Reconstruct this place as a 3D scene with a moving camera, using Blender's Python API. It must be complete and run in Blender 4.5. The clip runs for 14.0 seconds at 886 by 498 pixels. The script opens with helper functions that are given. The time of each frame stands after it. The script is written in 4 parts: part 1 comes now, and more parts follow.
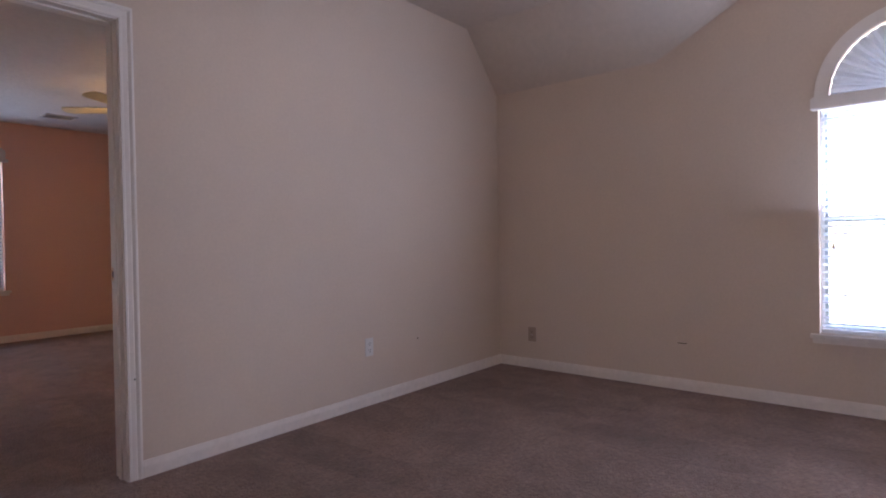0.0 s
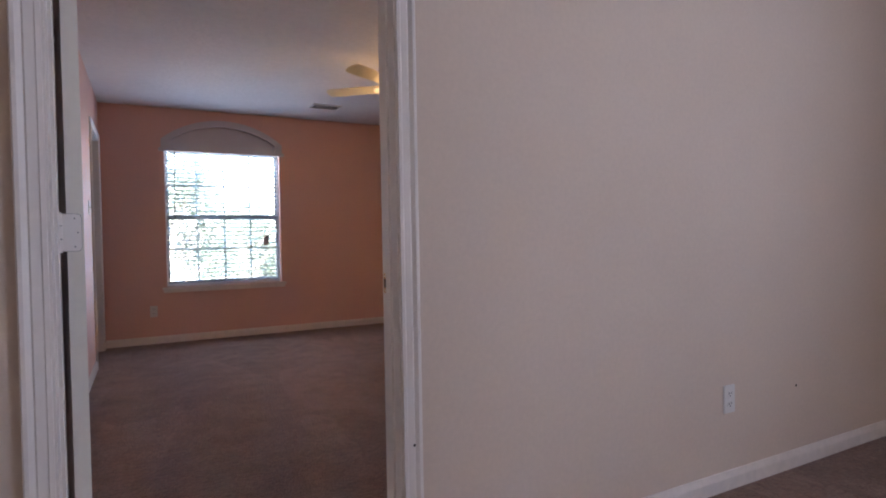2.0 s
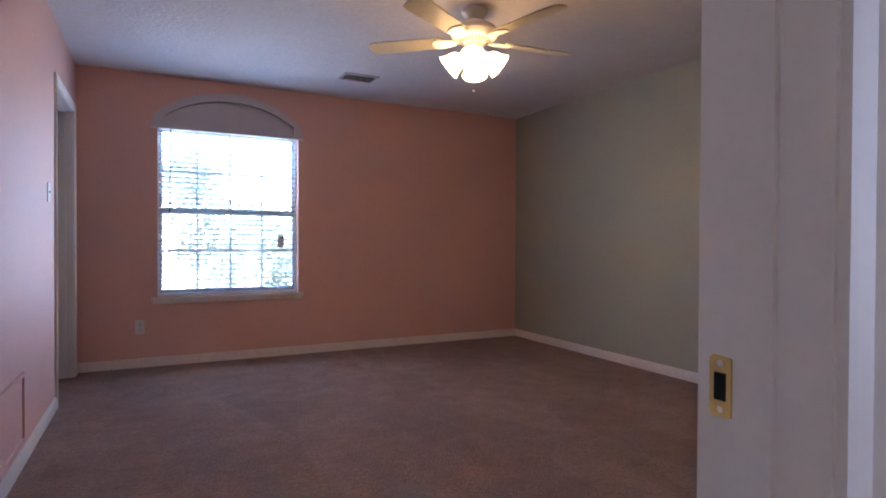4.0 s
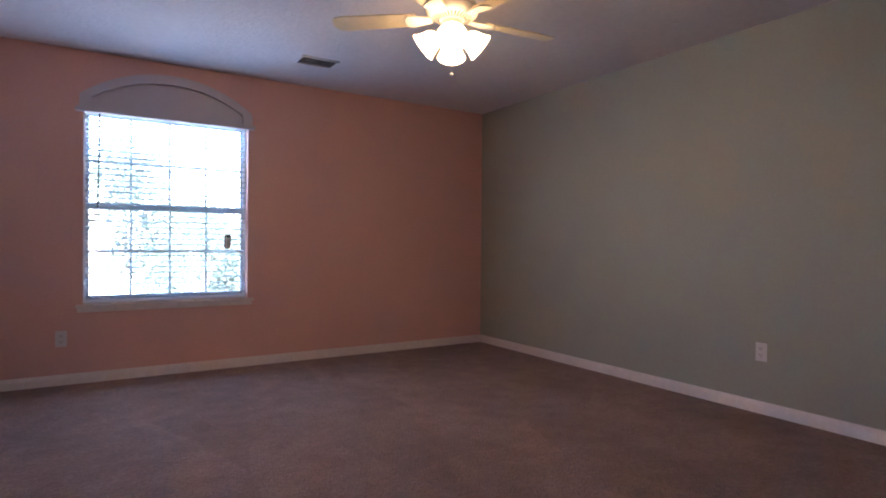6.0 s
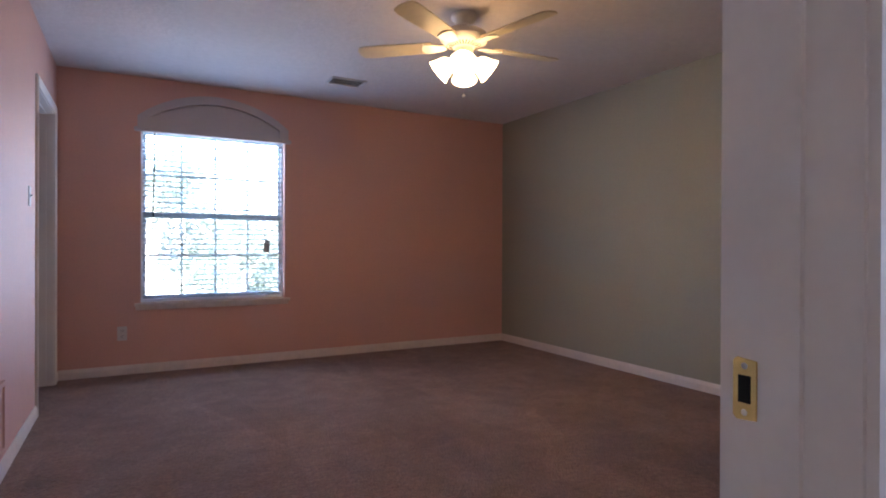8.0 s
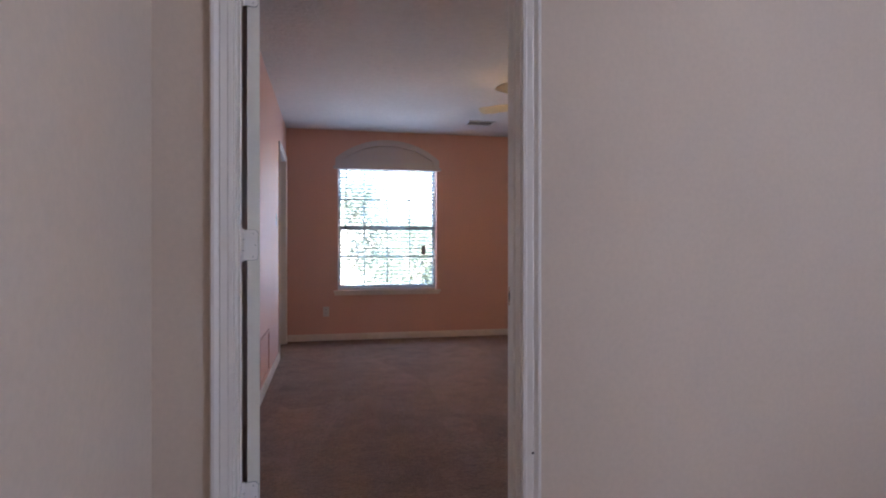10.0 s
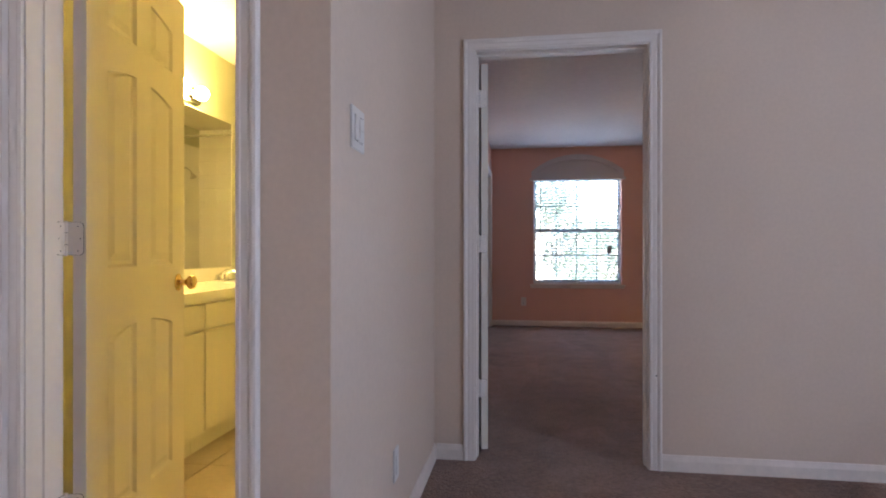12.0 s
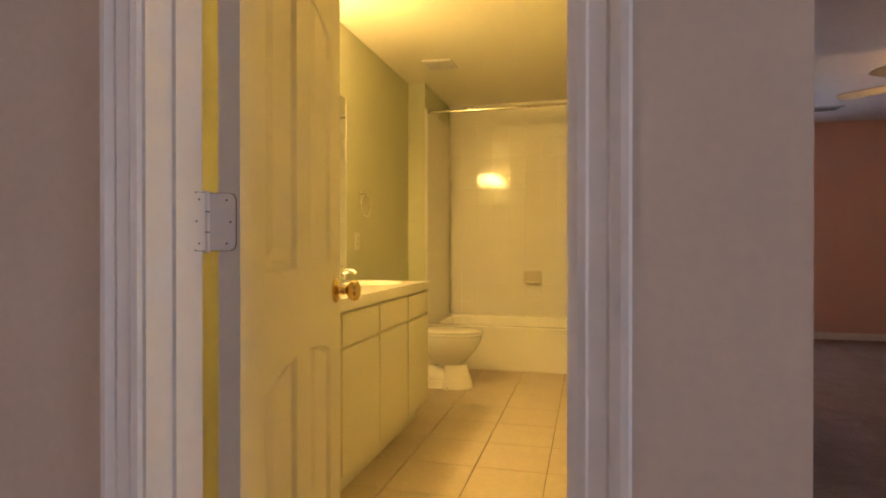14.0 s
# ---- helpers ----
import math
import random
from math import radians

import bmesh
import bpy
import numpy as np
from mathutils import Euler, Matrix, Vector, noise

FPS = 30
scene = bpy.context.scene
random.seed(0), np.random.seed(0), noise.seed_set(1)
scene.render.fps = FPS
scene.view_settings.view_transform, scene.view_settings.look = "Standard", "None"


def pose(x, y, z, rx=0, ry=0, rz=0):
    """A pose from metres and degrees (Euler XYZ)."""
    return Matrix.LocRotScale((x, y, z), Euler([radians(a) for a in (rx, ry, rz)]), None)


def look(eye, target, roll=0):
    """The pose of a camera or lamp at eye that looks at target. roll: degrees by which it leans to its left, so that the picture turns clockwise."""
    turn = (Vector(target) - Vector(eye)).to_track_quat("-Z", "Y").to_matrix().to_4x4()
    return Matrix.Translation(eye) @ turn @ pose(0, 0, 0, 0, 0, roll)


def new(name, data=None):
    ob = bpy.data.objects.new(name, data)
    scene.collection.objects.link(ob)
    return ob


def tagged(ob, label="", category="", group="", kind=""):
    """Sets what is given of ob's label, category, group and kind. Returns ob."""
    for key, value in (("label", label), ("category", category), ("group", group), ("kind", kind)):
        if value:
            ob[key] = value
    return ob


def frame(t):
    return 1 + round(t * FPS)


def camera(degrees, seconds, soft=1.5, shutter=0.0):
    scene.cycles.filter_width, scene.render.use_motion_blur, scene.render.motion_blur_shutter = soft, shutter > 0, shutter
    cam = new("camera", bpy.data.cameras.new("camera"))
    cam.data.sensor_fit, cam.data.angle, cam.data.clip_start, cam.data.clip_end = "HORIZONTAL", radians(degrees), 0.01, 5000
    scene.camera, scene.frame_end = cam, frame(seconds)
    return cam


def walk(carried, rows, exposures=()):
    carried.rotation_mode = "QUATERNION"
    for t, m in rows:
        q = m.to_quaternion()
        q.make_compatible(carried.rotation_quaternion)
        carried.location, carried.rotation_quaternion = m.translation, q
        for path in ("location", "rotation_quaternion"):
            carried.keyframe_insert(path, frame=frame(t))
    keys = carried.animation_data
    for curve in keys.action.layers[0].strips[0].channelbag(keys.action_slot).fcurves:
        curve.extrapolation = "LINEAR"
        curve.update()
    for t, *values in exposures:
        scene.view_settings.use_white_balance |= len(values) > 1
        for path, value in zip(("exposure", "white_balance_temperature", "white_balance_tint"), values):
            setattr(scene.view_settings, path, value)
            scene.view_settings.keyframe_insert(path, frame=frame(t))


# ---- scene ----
cam = camera(76.4, 14.0, 1.9)

PATH = [
    (0, (-0.206, -2.654, 1.039), (1.339, -1.384, 1.011), -1.0),
    (0.5, (-0.067, -2.464, 1.06), (1.3, -1.004, 1.015), -0.5),
    (1, (0.032, -2.201, 1.062), (1.199, -0.577, 1.015), -0.7),
    (1.5, (0.094, -1.865, 1.055), (1.121, -0.149, 1.01), -0.7),
    (2, (0.17, -1.487, 1.052), (1.101, 0.282, 1.009), -1.0),
    (4.5, (0.345, -0.078, 1.049), (1.268, 1.697, 1.029), 0.6),
    (5, (0.359, 0.035, 1.043), (1.347, 1.774, 1.027), 0.6),
    (5.5, (0.37, 0.106, 1.039), (1.412, 1.813, 1.026), 0.6),
    (6, (0.385, 0.129, 1.043), (1.451, 1.822, 1.026), 0.5),
    (6.5, (0.379, 0.138, 1.043), (1.461, 1.82, 1.027), 0.5),
    (7, (0.353, 0.11, 1.052), (1.445, 1.785, 1.036), 0.5),
    (9.5, (0.242, -1.237, 1.041), (0.771, 0.691, 1.045), -0.1),
    (10, (0.234, -1.623, 1.069), (0.636, 0.336, 1.066), 0.0),
    (10.5, (0.275, -1.984, 1.067), (0.543, -0.002, 1.065), -0.0),
    (11, (0.305, -2.281, 1.065), (0.397, -0.283, 1.065), -0.0),
    (11.5, (0.283, -2.576, 1.058), (0.179, -0.579, 1.056), 0.2),
    (12, (0.22, -2.796, 1.048), (-0.064, -0.816, 1.05), 0.0),
    (12.5, (0.145, -2.901, 1.038), (-0.268, -0.944, 1.038), 0.1),
    (13, (-0.069, -2.771, 1.034), (-0.541, -0.827, 1.031), 0.0),
    (13.5, (-0.298, -2.491, 1.030), (-0.779, -0.55, 1.025), 0.1),
    (14, (-0.444, -2.176, 1.039), (-0.945, -0.239, 1.031), 0.0),
]
walk(cam, [(t, look(eye, target, roll)) for t, eye, target, roll in PATH], [
    (0.0, 4.92, 6650, 31), (0.5, 4.95, 6600, 30), (1.0, 5.15, 6550, 28), (2.0, 5.16, 6450, 27), (4.5, 5.40, 5700, 28), (7.0, 5.40, 5700, 28),
    (9.5, 5.14, 6400, 25), (11.0, 5.16, 6250, 22), (12.5, 5.02, 6500, 26), (14.0, 4.75, 7250, 33),
])

# ---- world and light ----
world = bpy.data.worlds.new("sky")
scene.world = world
world.use_nodes = True
wn = world.node_tree.nodes
sky = wn.new("ShaderNodeTexSky")
sky.dust_density = 1.8
sky.sky_type, sky.sun_disc = "NISHITA", False
sky.sun_elevation, sky.sun_rotation = radians(49), radians(180)
world.node_tree.links.new(sky.outputs[0], wn["Background"].inputs[0])
wn["Background"].inputs[1].default_value = 0.15
sun_data = bpy.data.lights.new("sun", "SUN")
sun_data.energy, sun_data.angle, sun_data.color = 5.0, radians(0.5), (1, 0.95, 0.88)
sun = new("sun", sun_data)
sun.matrix_basis = look((0, 0, 30), (0.0, 30.0, -5.0))


def daylight(name, eye, into, wide, tall, energy, color):
    """The sky's light at a window's opening, shining into the room."""
    data = bpy.data.lights.new(name, "AREA")
    data.shape, data.size, data.size_y, data.energy, data.color = "RECTANGLE", wide, tall, energy, color
    lamp = new(name, data)
    lamp.matrix_basis = look(eye, [a + b for a, b in zip(eye, into)])
    return lamp


COOL, BLUISH, PALE = (0.50, 0.73, 1.0), (0.58, 0.77, 1.0), (0.90, 0.93, 0.94)
daylight("daylight_bedroom", (0.935, 5.012, 1.285), (0, -1, 0.15), 1.14, 1.38, 0.50, COOL)
daylight("daylight_tall", (3.745, -2.70, 1.135), (-1, 0, 0.7), 0.85, 1.33, 1.15, BLUISH)
daylight("daylight_arch", (3.715, -2.70, 2.02), (-1, 0, 0), 0.70, 0.30, 0.75, BLUISH)
# Fill for the carpeted room, from a side window added out of view.
daylight("daylight_added_side", (-3.19, -5.25, 1.55), (1, 0, 0.3), 0.98, 1.18, 0.58, PALE)


# ---- materials ----
def material(name, color, rough=0.6, metal=0.0, vary=0.06, big=1.3, fine=60.0, bump=0.0, bump_scale=150.0, gloss=0.5, relief=0.004):
    m = bpy.data.materials.new(name)
    m.use_nodes = True
    nt = m.node_tree
    b = nt.nodes["Principled BSDF"]
    b.inputs["Roughness"].default_value = rough
    b.inputs["Metallic"].default_value = metal
    b.inputs["Specular IOR Level"].default_value = gloss
    co = nt.nodes.new("ShaderNodeTexCoord")
    n1 = nt.nodes.new("ShaderNodeTexNoise")
    n1.inputs["Scale"].default_value, n1.inputs["Detail"].default_value = big, 4
    n2 = nt.nodes.new("ShaderNodeTexNoise")
    n2.inputs["Scale"].default_value, n2.inputs["Detail"].default_value = fine, 3
    add = nt.nodes.new("ShaderNodeMath")
    add.operation = "ADD"
    mp = nt.nodes.new("ShaderNodeMapRange")
    mp.inputs["From Min"].default_value, mp.inputs["From Max"].default_value = 0.6, 1.4
    mp.inputs["To Min"].default_value, mp.inputs["To Max"].default_value = 1 - vary, 1 + vary
    mul = nt.nodes.new("ShaderNodeVectorMath")
    mul.operation = "SCALE"
    mul.inputs[0].default_value = color
    for n in (n1, n2):
        nt.links.new(co.outputs["Object"], n.inputs["Vector"])
    nt.links.new(n1.outputs["Fac"], add.inputs[0])
    nt.links.new(n2.outputs["Fac"], add.inputs[1])
    nt.links.new(add.outputs[0], mp.inputs["Value"])
    nt.links.new(mp.outputs[0], mul.inputs["Scale"])
    nt.links.new(mul.outputs[0], b.inputs["Base Color"])
    if bump:
        n3 = nt.nodes.new("ShaderNodeTexNoise")
        n3.inputs["Scale"].default_value, n3.inputs["Detail"].default_value = bump_scale, 3
        bp = nt.nodes.new("ShaderNodeBump")
        bp.inputs["Strength"].default_value, bp.inputs["Distance"].default_value = bump, relief
        nt.links.new(co.outputs["Object"], n3.inputs["Vector"])
        nt.links.new(n3.outputs["Fac"], bp.inputs["Height"])
        nt.links.new(bp.outputs[0], b.inputs["Normal"])
    return m


def glow(name, color, strength):
    m = bpy.data.materials.new(name)
    m.use_nodes = True
    b = m.node_tree.nodes["Principled BSDF"]
    b.inputs["Base Color"].default_value = (0.9, 0.88, 0.82, 1)
    b.inputs["Emission Color"].default_value = (*color, 1)
    b.inputs["Emission Strength"].default_value = strength
    return m


def glass(name):
    m = bpy.data.materials.new(name)
    m.use_nodes = True
    b = m.node_tree.nodes["Principled BSDF"]
    b.inputs["Base Color"].default_value = (0.97, 0.99, 0.98, 1)
    b.inputs["Roughness"].default_value = 0.0
    b.inputs["Transmission Weight"].default_value = 1.0
    return m


def translucent(name, color, share):
    m = material(name, color, 0.7, vary=0.03)
    nt = m.node_tree
    b, out = nt.nodes["Principled BSDF"], nt.nodes["Material Output"]
    tr, mix = nt.nodes.new("ShaderNodeBsdfTranslucent"), nt.nodes.new("ShaderNodeMixShader")
    tr.inputs[0].default_value = (*color, 1)
    mix.inputs[0].default_value = share
    nt.links.new(b.outputs[0], mix.inputs[1])
    nt.links.new(tr.outputs[0], mix.inputs[2])
    nt.links.new(mix.outputs[0], out.inputs["Surface"])
    return m


def carpet(name, color):
    """Cut pile: tufts a few millimetres wide, clumps, and broad brushed patches."""
    m = material(name, color, 0.95, vary=0.28, big=1.5, fine=7.0, gloss=0.1)
    nt = m.node_tree
    b = nt.nodes["Principled BSDF"]
    co = nt.nodes.new("ShaderNodeTexCoord")
    base = b.inputs["Base Color"].links[0].from_socket
    vor = nt.nodes.new("ShaderNodeTexVoronoi")
    vor.inputs["Scale"].default_value = 105
    cl = nt.nodes.new("ShaderNodeTexNoise")
    cl.inputs["Scale"].default_value, cl.inputs["Detail"].default_value, cl.inputs["Roughness"].default_value = 42, 8, 0.75
    for n in (vor, cl):
        nt.links.new(co.outputs["Object"], n.inputs["Vector"])
    rng_ = nt.nodes.new("ShaderNodeMapRange")
    rng_.inputs["From Min"].default_value, rng_.inputs["From Max"].default_value = 0.32, 0.66
    rng_.inputs["To Min"].default_value, rng_.inputs["To Max"].default_value = 0.66, 1.30
    nt.links.new(cl.outputs["Fac"], rng_.inputs["Value"])
    mul = nt.nodes.new("ShaderNodeVectorMath")
    mul.operation = "SCALE"
    nt.links.new(base, mul.inputs[0])
    lay = nt.nodes.new("ShaderNodeMapping")
    lay.inputs["Rotation"].default_value, lay.inputs["Scale"].default_value = (0, 0, radians(28)), (3.4, 1.1, 1)
    bend = nt.nodes.new("ShaderNodeTexNoise")
    bend.inputs["Scale"].default_value, bend.inputs["Detail"].default_value = 2.2, 3
    shift = nt.nodes.new("ShaderNodeMix")
    shift.data_type, shift.blend_type = "RGBA", "ADD"
    shift.inputs[0].default_value = 0.45
    swath = nt.nodes.new("ShaderNodeTexVoronoi")   # strokes of the vacuum cleaner
    swath.inputs["Scale"].default_value = 1.0
    tone = nt.nodes.new("ShaderNodeMapRange")
    tone.inputs["To Min"].default_value, tone.inputs["To Max"].default_value = 0.90, 1.11
    both = nt.nodes.new("ShaderNodeMath")
    both.operation = "MULTIPLY"
    split = nt.nodes.new("ShaderNodeSeparateColor")
    nt.links.new(co.outputs["Object"], lay.inputs["Vector"])
    nt.links.new(co.outputs["Object"], bend.inputs["Vector"])
    nt.links.new(lay.outputs[0], shift.inputs[6])
    nt.links.new(bend.outputs["Color"], shift.inputs[7])
    nt.links.new(shift.outputs[2], swath.inputs["Vector"])
    nt.links.new(swath.outputs["Color"], split.inputs[0])
    nt.links.new(split.outputs[0], tone.inputs["Value"])
    nt.links.new(tone.outputs[0], both.inputs[0])
    nt.links.new(rng_.outputs[0], both.inputs[1])
    nt.links.new(both.outputs[0], mul.inputs["Scale"])
    nt.links.new(mul.outputs[0], b.inputs["Base Color"])
    mix = nt.nodes.new("ShaderNodeMath")
    mix.operation = "SUBTRACT"
    nt.links.new(cl.outputs["Fac"], mix.inputs[0])
    nt.links.new(vor.outputs["Distance"], mix.inputs[1])
    bp = nt.nodes.new("ShaderNodeBump")
    bp.inputs["Strength"].default_value, bp.inputs["Distance"].default_value = 0.8, 0.012
    nt.links.new(mix.outputs[0], bp.inputs["Height"])
    nt.links.new(bp.outputs[0], b.inputs["Normal"])
    b.inputs["Sheen Weight"].default_value = 0.15
    return m


M_BEIGE = material("beige_paint", (0.637, 0.511, 0.415), 0.75, vary=0.05, bump=0.10, bump_scale=140)
M_PINK = material("pink_paint", (0.67, 0.395, 0.32), 0.64, vary=0.05, bump=0.10, bump_scale=140)
M_GREEN = material("sage_paint", (0.36, 0.35, 0.27), 0.75, vary=0.05, bump=0.10, bump_scale=140)
M_BATH = material("bath_sage_paint", (0.52, 0.53, 0.38), 0.6, vary=0.05, bump=0.08, bump_scale=140)
M_CEIL = material("textured_ceiling_paint", (0.68, 0.62, 0.59), 0.9, vary=0.07, fine=22, bump=0.8, bump_scale=34, relief=0.006)
M_BCEIL = material("smooth_ceiling_paint", (0.74, 0.71, 0.62), 0.85, vary=0.04, bump=0.12, bump_scale=60)
# Off-white ceiling; warm light bounced off the carpet is mixed into its colour.
M_RCEIL = material("bounce_tinted_ceiling_paint", (0.60, 0.50, 0.42), 0.9, vary=0.06, fine=22, bump=0.5, bump_scale=34, relief=0.005)
# Even mid grey for arch, panel and ledge, darker than the trim paint.
M_ARCH = material("grey_arch_paint", (0.50, 0.47, 0.48), 0.6, vary=0.04)
M_TAN = material("tan_plastic", (0.40, 0.29, 0.22), 0.45, vary=0.04)
M_TRIM = material("white_trim_paint", (0.78, 0.72, 0.67), 0.5, vary=0.03)
M_DOOR = material("white_door_paint", (0.72, 0.665, 0.58), 0.42, vary=0.03, bump=0.06, bump_scale=90)
M_PLATE = material("white_plastic", (0.66, 0.635, 0.61), 0.35, vary=0.02)
M_DARK = material("dark_slot", (0.02, 0.02, 0.02), 0.95, vary=0.1, gloss=0.05)
M_WOOD = material("bare_wood", (0.10, 0.065, 0.035), 0.7, vary=0.3, fine=25)
# White sashes and muntins, coloured with their backlit shade and the sky's blue.
M_SASH = material("shaded_sash_vinyl", (0.42, 0.51, 0.54), 0.4, vary=0.03)
M_VINYL = material("white_vinyl", (0.78, 0.79, 0.80), 0.4, vary=0.03)
# White slats seen against the sky: their shade is put into this grey-blue.
M_SLAT_SHADED = translucent("shaded_slat_vinyl", (0.40, 0.49, 0.53), 0.04)
M_SLAT_PALE = translucent("pale_blind_vinyl", (0.78, 0.83, 0.87), 0.6)
M_PLEAT = translucent("pleated_shade_fabric", (0.60, 0.64, 0.70), 0.05)
M_GLASS = glass("window_glass")
M_BRASS = material("polished_brass", (0.72, 0.52, 0.22), 0.2, 1.0, vary=0.08)
M_CHROME = material("chrome", (0.75, 0.74, 0.72), 0.12, 1.0, vary=0.04)
M_STEEL = material("painted_metal", (0.72, 0.70, 0.68), 0.35, 0.3, vary=0.05)
M_PORC = material("porcelain", (0.82, 0.80, 0.76), 0.12, vary=0.02)
M_DISH = material("tan_ceramic", (0.68, 0.62, 0.53), 0.2, vary=0.03)
M_BASE = material("worn_trim_paint", (0.75, 0.67, 0.61), 0.45, vary=0.10, big=3, fine=30)
M_CAB = material("cream_cabinet_paint", (0.72, 0.68, 0.58), 0.45, vary=0.04, bump=0.05)
M_COUNTER = material("cultured_marble", (0.80, 0.77, 0.70), 0.15, vary=0.05, fine=9)
M_TILE = material("beige_floor_tile", (0.58, 0.48, 0.38), 0.35, vary=0.10, big=4, fine=30)
M_GROUT = material("dark_grout", (0.16, 0.12, 0.09), 0.9, vary=0.2)
M_WTILE = material("white_wall_tile", (0.80, 0.78, 0.74), 0.05, vary=0.03, bump=0.08, bump_scale=60)
M_WGROUT = material("pale_grout", (0.80, 0.78, 0.73), 0.6, vary=0.05)
M_MIRROR = material("mirror_silver", (0.88, 0.90, 0.88), 0.01, 1.0, vary=0.0)
M_LAMP = glow("frosted_lamp_glass", (1.0, 0.66, 0.27), 0.29)
M_FANBULB = glow("fan_bulb", (1.0, 0.66, 0.27), 3.4)
M_BULB = glow("vanity_bulb", (1.0, 0.70, 0.20), 7.2)
M_STICKER = material("grey_paper", (0.30, 0.28, 0.30), 0.8, vary=0.1)
M_LEAF = translucent("leaf", (0.11, 0.15, 0.12), 0.7)
M_BARK = material("bark", (0.30, 0.27, 0.23), 0.9, vary=0.3)
M_GRASS = material("dry_lawn", (0.12, 0.125, 0.09), 0.9, vary=0.25, fine=2)
M_CARPET = carpet("taupe_carpet", (0.258, 0.164, 0.130))
M_FAN = material("white_enamel", (0.74, 0.70, 0.62), 0.35, vary=0.04)
# Pale wood, with the yellow of the fan's lamps added to the colour.
M_BLADE = material("lamp_tinted_wood_blade", (0.64, 0.54, 0.35), 0.45, vary=0.12, fine=14)


# ---- mesh helpers ----
def box(bm, x0, x1, y0, y1, z0, z1):
    v = [bm.verts.new((x, y, z)) for x in (x0, x1) for y in (y0, y1) for z in (z0, z1)]
    for f in ((0, 1, 3, 2), (4, 6, 7, 5), (0, 4, 5, 1), (2, 3, 7, 6), (0, 2, 6, 4), (1, 5, 7, 3)):
        bm.faces.new([v[i] for i in f])
    return bm


def prism(bm, pts, axis, a, b):
    """A closed outline in the two other axes, drawn out along one axis from a to b."""
    def place(p, d):
        return {"x": (d, p[0], p[1]), "y": (p[0], d, p[1]), "z": (p[0], p[1], d)}[axis]
    lo, hi = [bm.verts.new(place(p, a)) for p in pts], [bm.verts.new(place(p, b)) for p in pts]
    n = len(pts)
    bm.faces.new(lo)
    bm.faces.new(hi[::-1])
    for i in range(n):
        bm.faces.new((lo[i], hi[i], hi[(i + 1) % n], lo[(i + 1) % n]))
    return bm


def lathe(bm, profile, m=None, steps=24, sweep=2 * math.pi):
    """Profile of (radius, height) turned round z, then moved by m."""
    m = m or Matrix()
    rings = []
    closed = sweep > 6.28
    count = steps if closed else steps + 1
    for r, z in profile:
        rings.append([bm.verts.new(m @ Vector((r * math.cos(sweep * i / steps), r * math.sin(sweep * i / steps), z))) for i in range(count)])
    for a, b in zip(rings, rings[1:]):
        for i in range(steps):
            j = (i + 1) % count
            bm.faces.new((a[i], a[j], b[j], b[i]))
    return bm


def tube(bm, pts, r, steps=10):
    """A round bar along points."""
    pts = [Vector(p) for p in pts]
    rings = []
    for i, p in enumerate(pts):
        d = (pts[min(i + 1, len(pts) - 1)] - pts[max(i - 1, 0)]).normalized()
        q = d.to_track_quat("Z", "Y")
        rings.append([bm.verts.new(p + q @ Vector((r * math.cos(2 * math.pi * k / steps), r * math.sin(2 * math.pi * k / steps), 0))) for k in range(steps)])
    for a, b in zip(rings, rings[1:]):
        for k in range(steps):
            bm.faces.new((a[k], a[(k + 1) % steps], b[(k + 1) % steps], b[k]))
    bm.faces.new(rings[0][::-1])
    bm.faces.new(rings[-1])
    return bm


def finish(name, bm, mat, parent=None, label="", bevel=0.0, smooth=False):
    bmesh.ops.recalc_face_normals(bm, faces=bm.faces)
    if bevel:
        edges = [e for e in bm.edges if len(e.link_faces) == 2 and e.calc_face_angle(0) > 0.6]
        bmesh.ops.bevel(bm, geom=edges, offset=bevel, segments=2, affect="EDGES", clamp_overlap=True)
    if smooth:
        for f in bm.faces:
            f.smooth = True
        for e in bm.edges:
            if len(e.link_faces) == 2 and e.calc_face_angle(0) > 0.7:
                e.smooth = False
    me = bpy.data.meshes.new(name)
    bm.to_mesh(me)
    bm.free()
    me.materials.append(mat)
    ob = new(name, me)
    if parent:
        ob.parent = parent
    if label:
        ob["label"] = label
    return ob


def part(name, bm, mat, parent, label="", bevel=0.0, smooth=False):
    return finish(name, bm, mat, parent, label, bevel, smooth)


def thing(name, at, label, category, group="", kind=""):
    ob = new(name)
    ob.location = at
    ob.empty_display_size = 0.1
    return tagged(ob, label, category, group, kind)


def B():
    return bmesh.new()


def setting(name, bm, mat, label, category, bevel=0.0):
    return tagged(finish(name, bm, mat, bevel=bevel), label, category, kind="structure")


# ---- plan ----
HALL_X = -0.225      # wall shared by hall, bathroom and bedroom
WALL = 0.115
DOOR_L, DOOR_W, DOOR_H = -0.026, 0.818, 2.042   # rough opening
ROOM_X = 3.764       # window wall of the carpeted room
BED_X, BED_Y, CEIL = 3.955, 5.031, 2.44
BATH_Y0, BATH_Y1 = -1.535, -1.420
BATH_X = -1.945
BD0, BD1 = -1.040, -0.450
CL0, CL1 = 4.01, 4.875   # closet opening
TUB_Y, TUB_BACK, TUB_X = 2.50, 3.30, -1.80
HIGH = 2.70
FAR_X, FAR_Y = -3.2, -6.0
WIN = (0.350, 1.521, 0.578, 2.042)          # bedroom window
AWIN = (-3.14, -2.26, 0.455, 1.815)          # room window, y0 y1 z0 z1
BWIN = (-5.75, -4.75, 0.95, 2.15)          # added side window, out of view, y0 y1 z0 z1
TASSEL_Y, TASSEL_Z = -2.330, 0.973
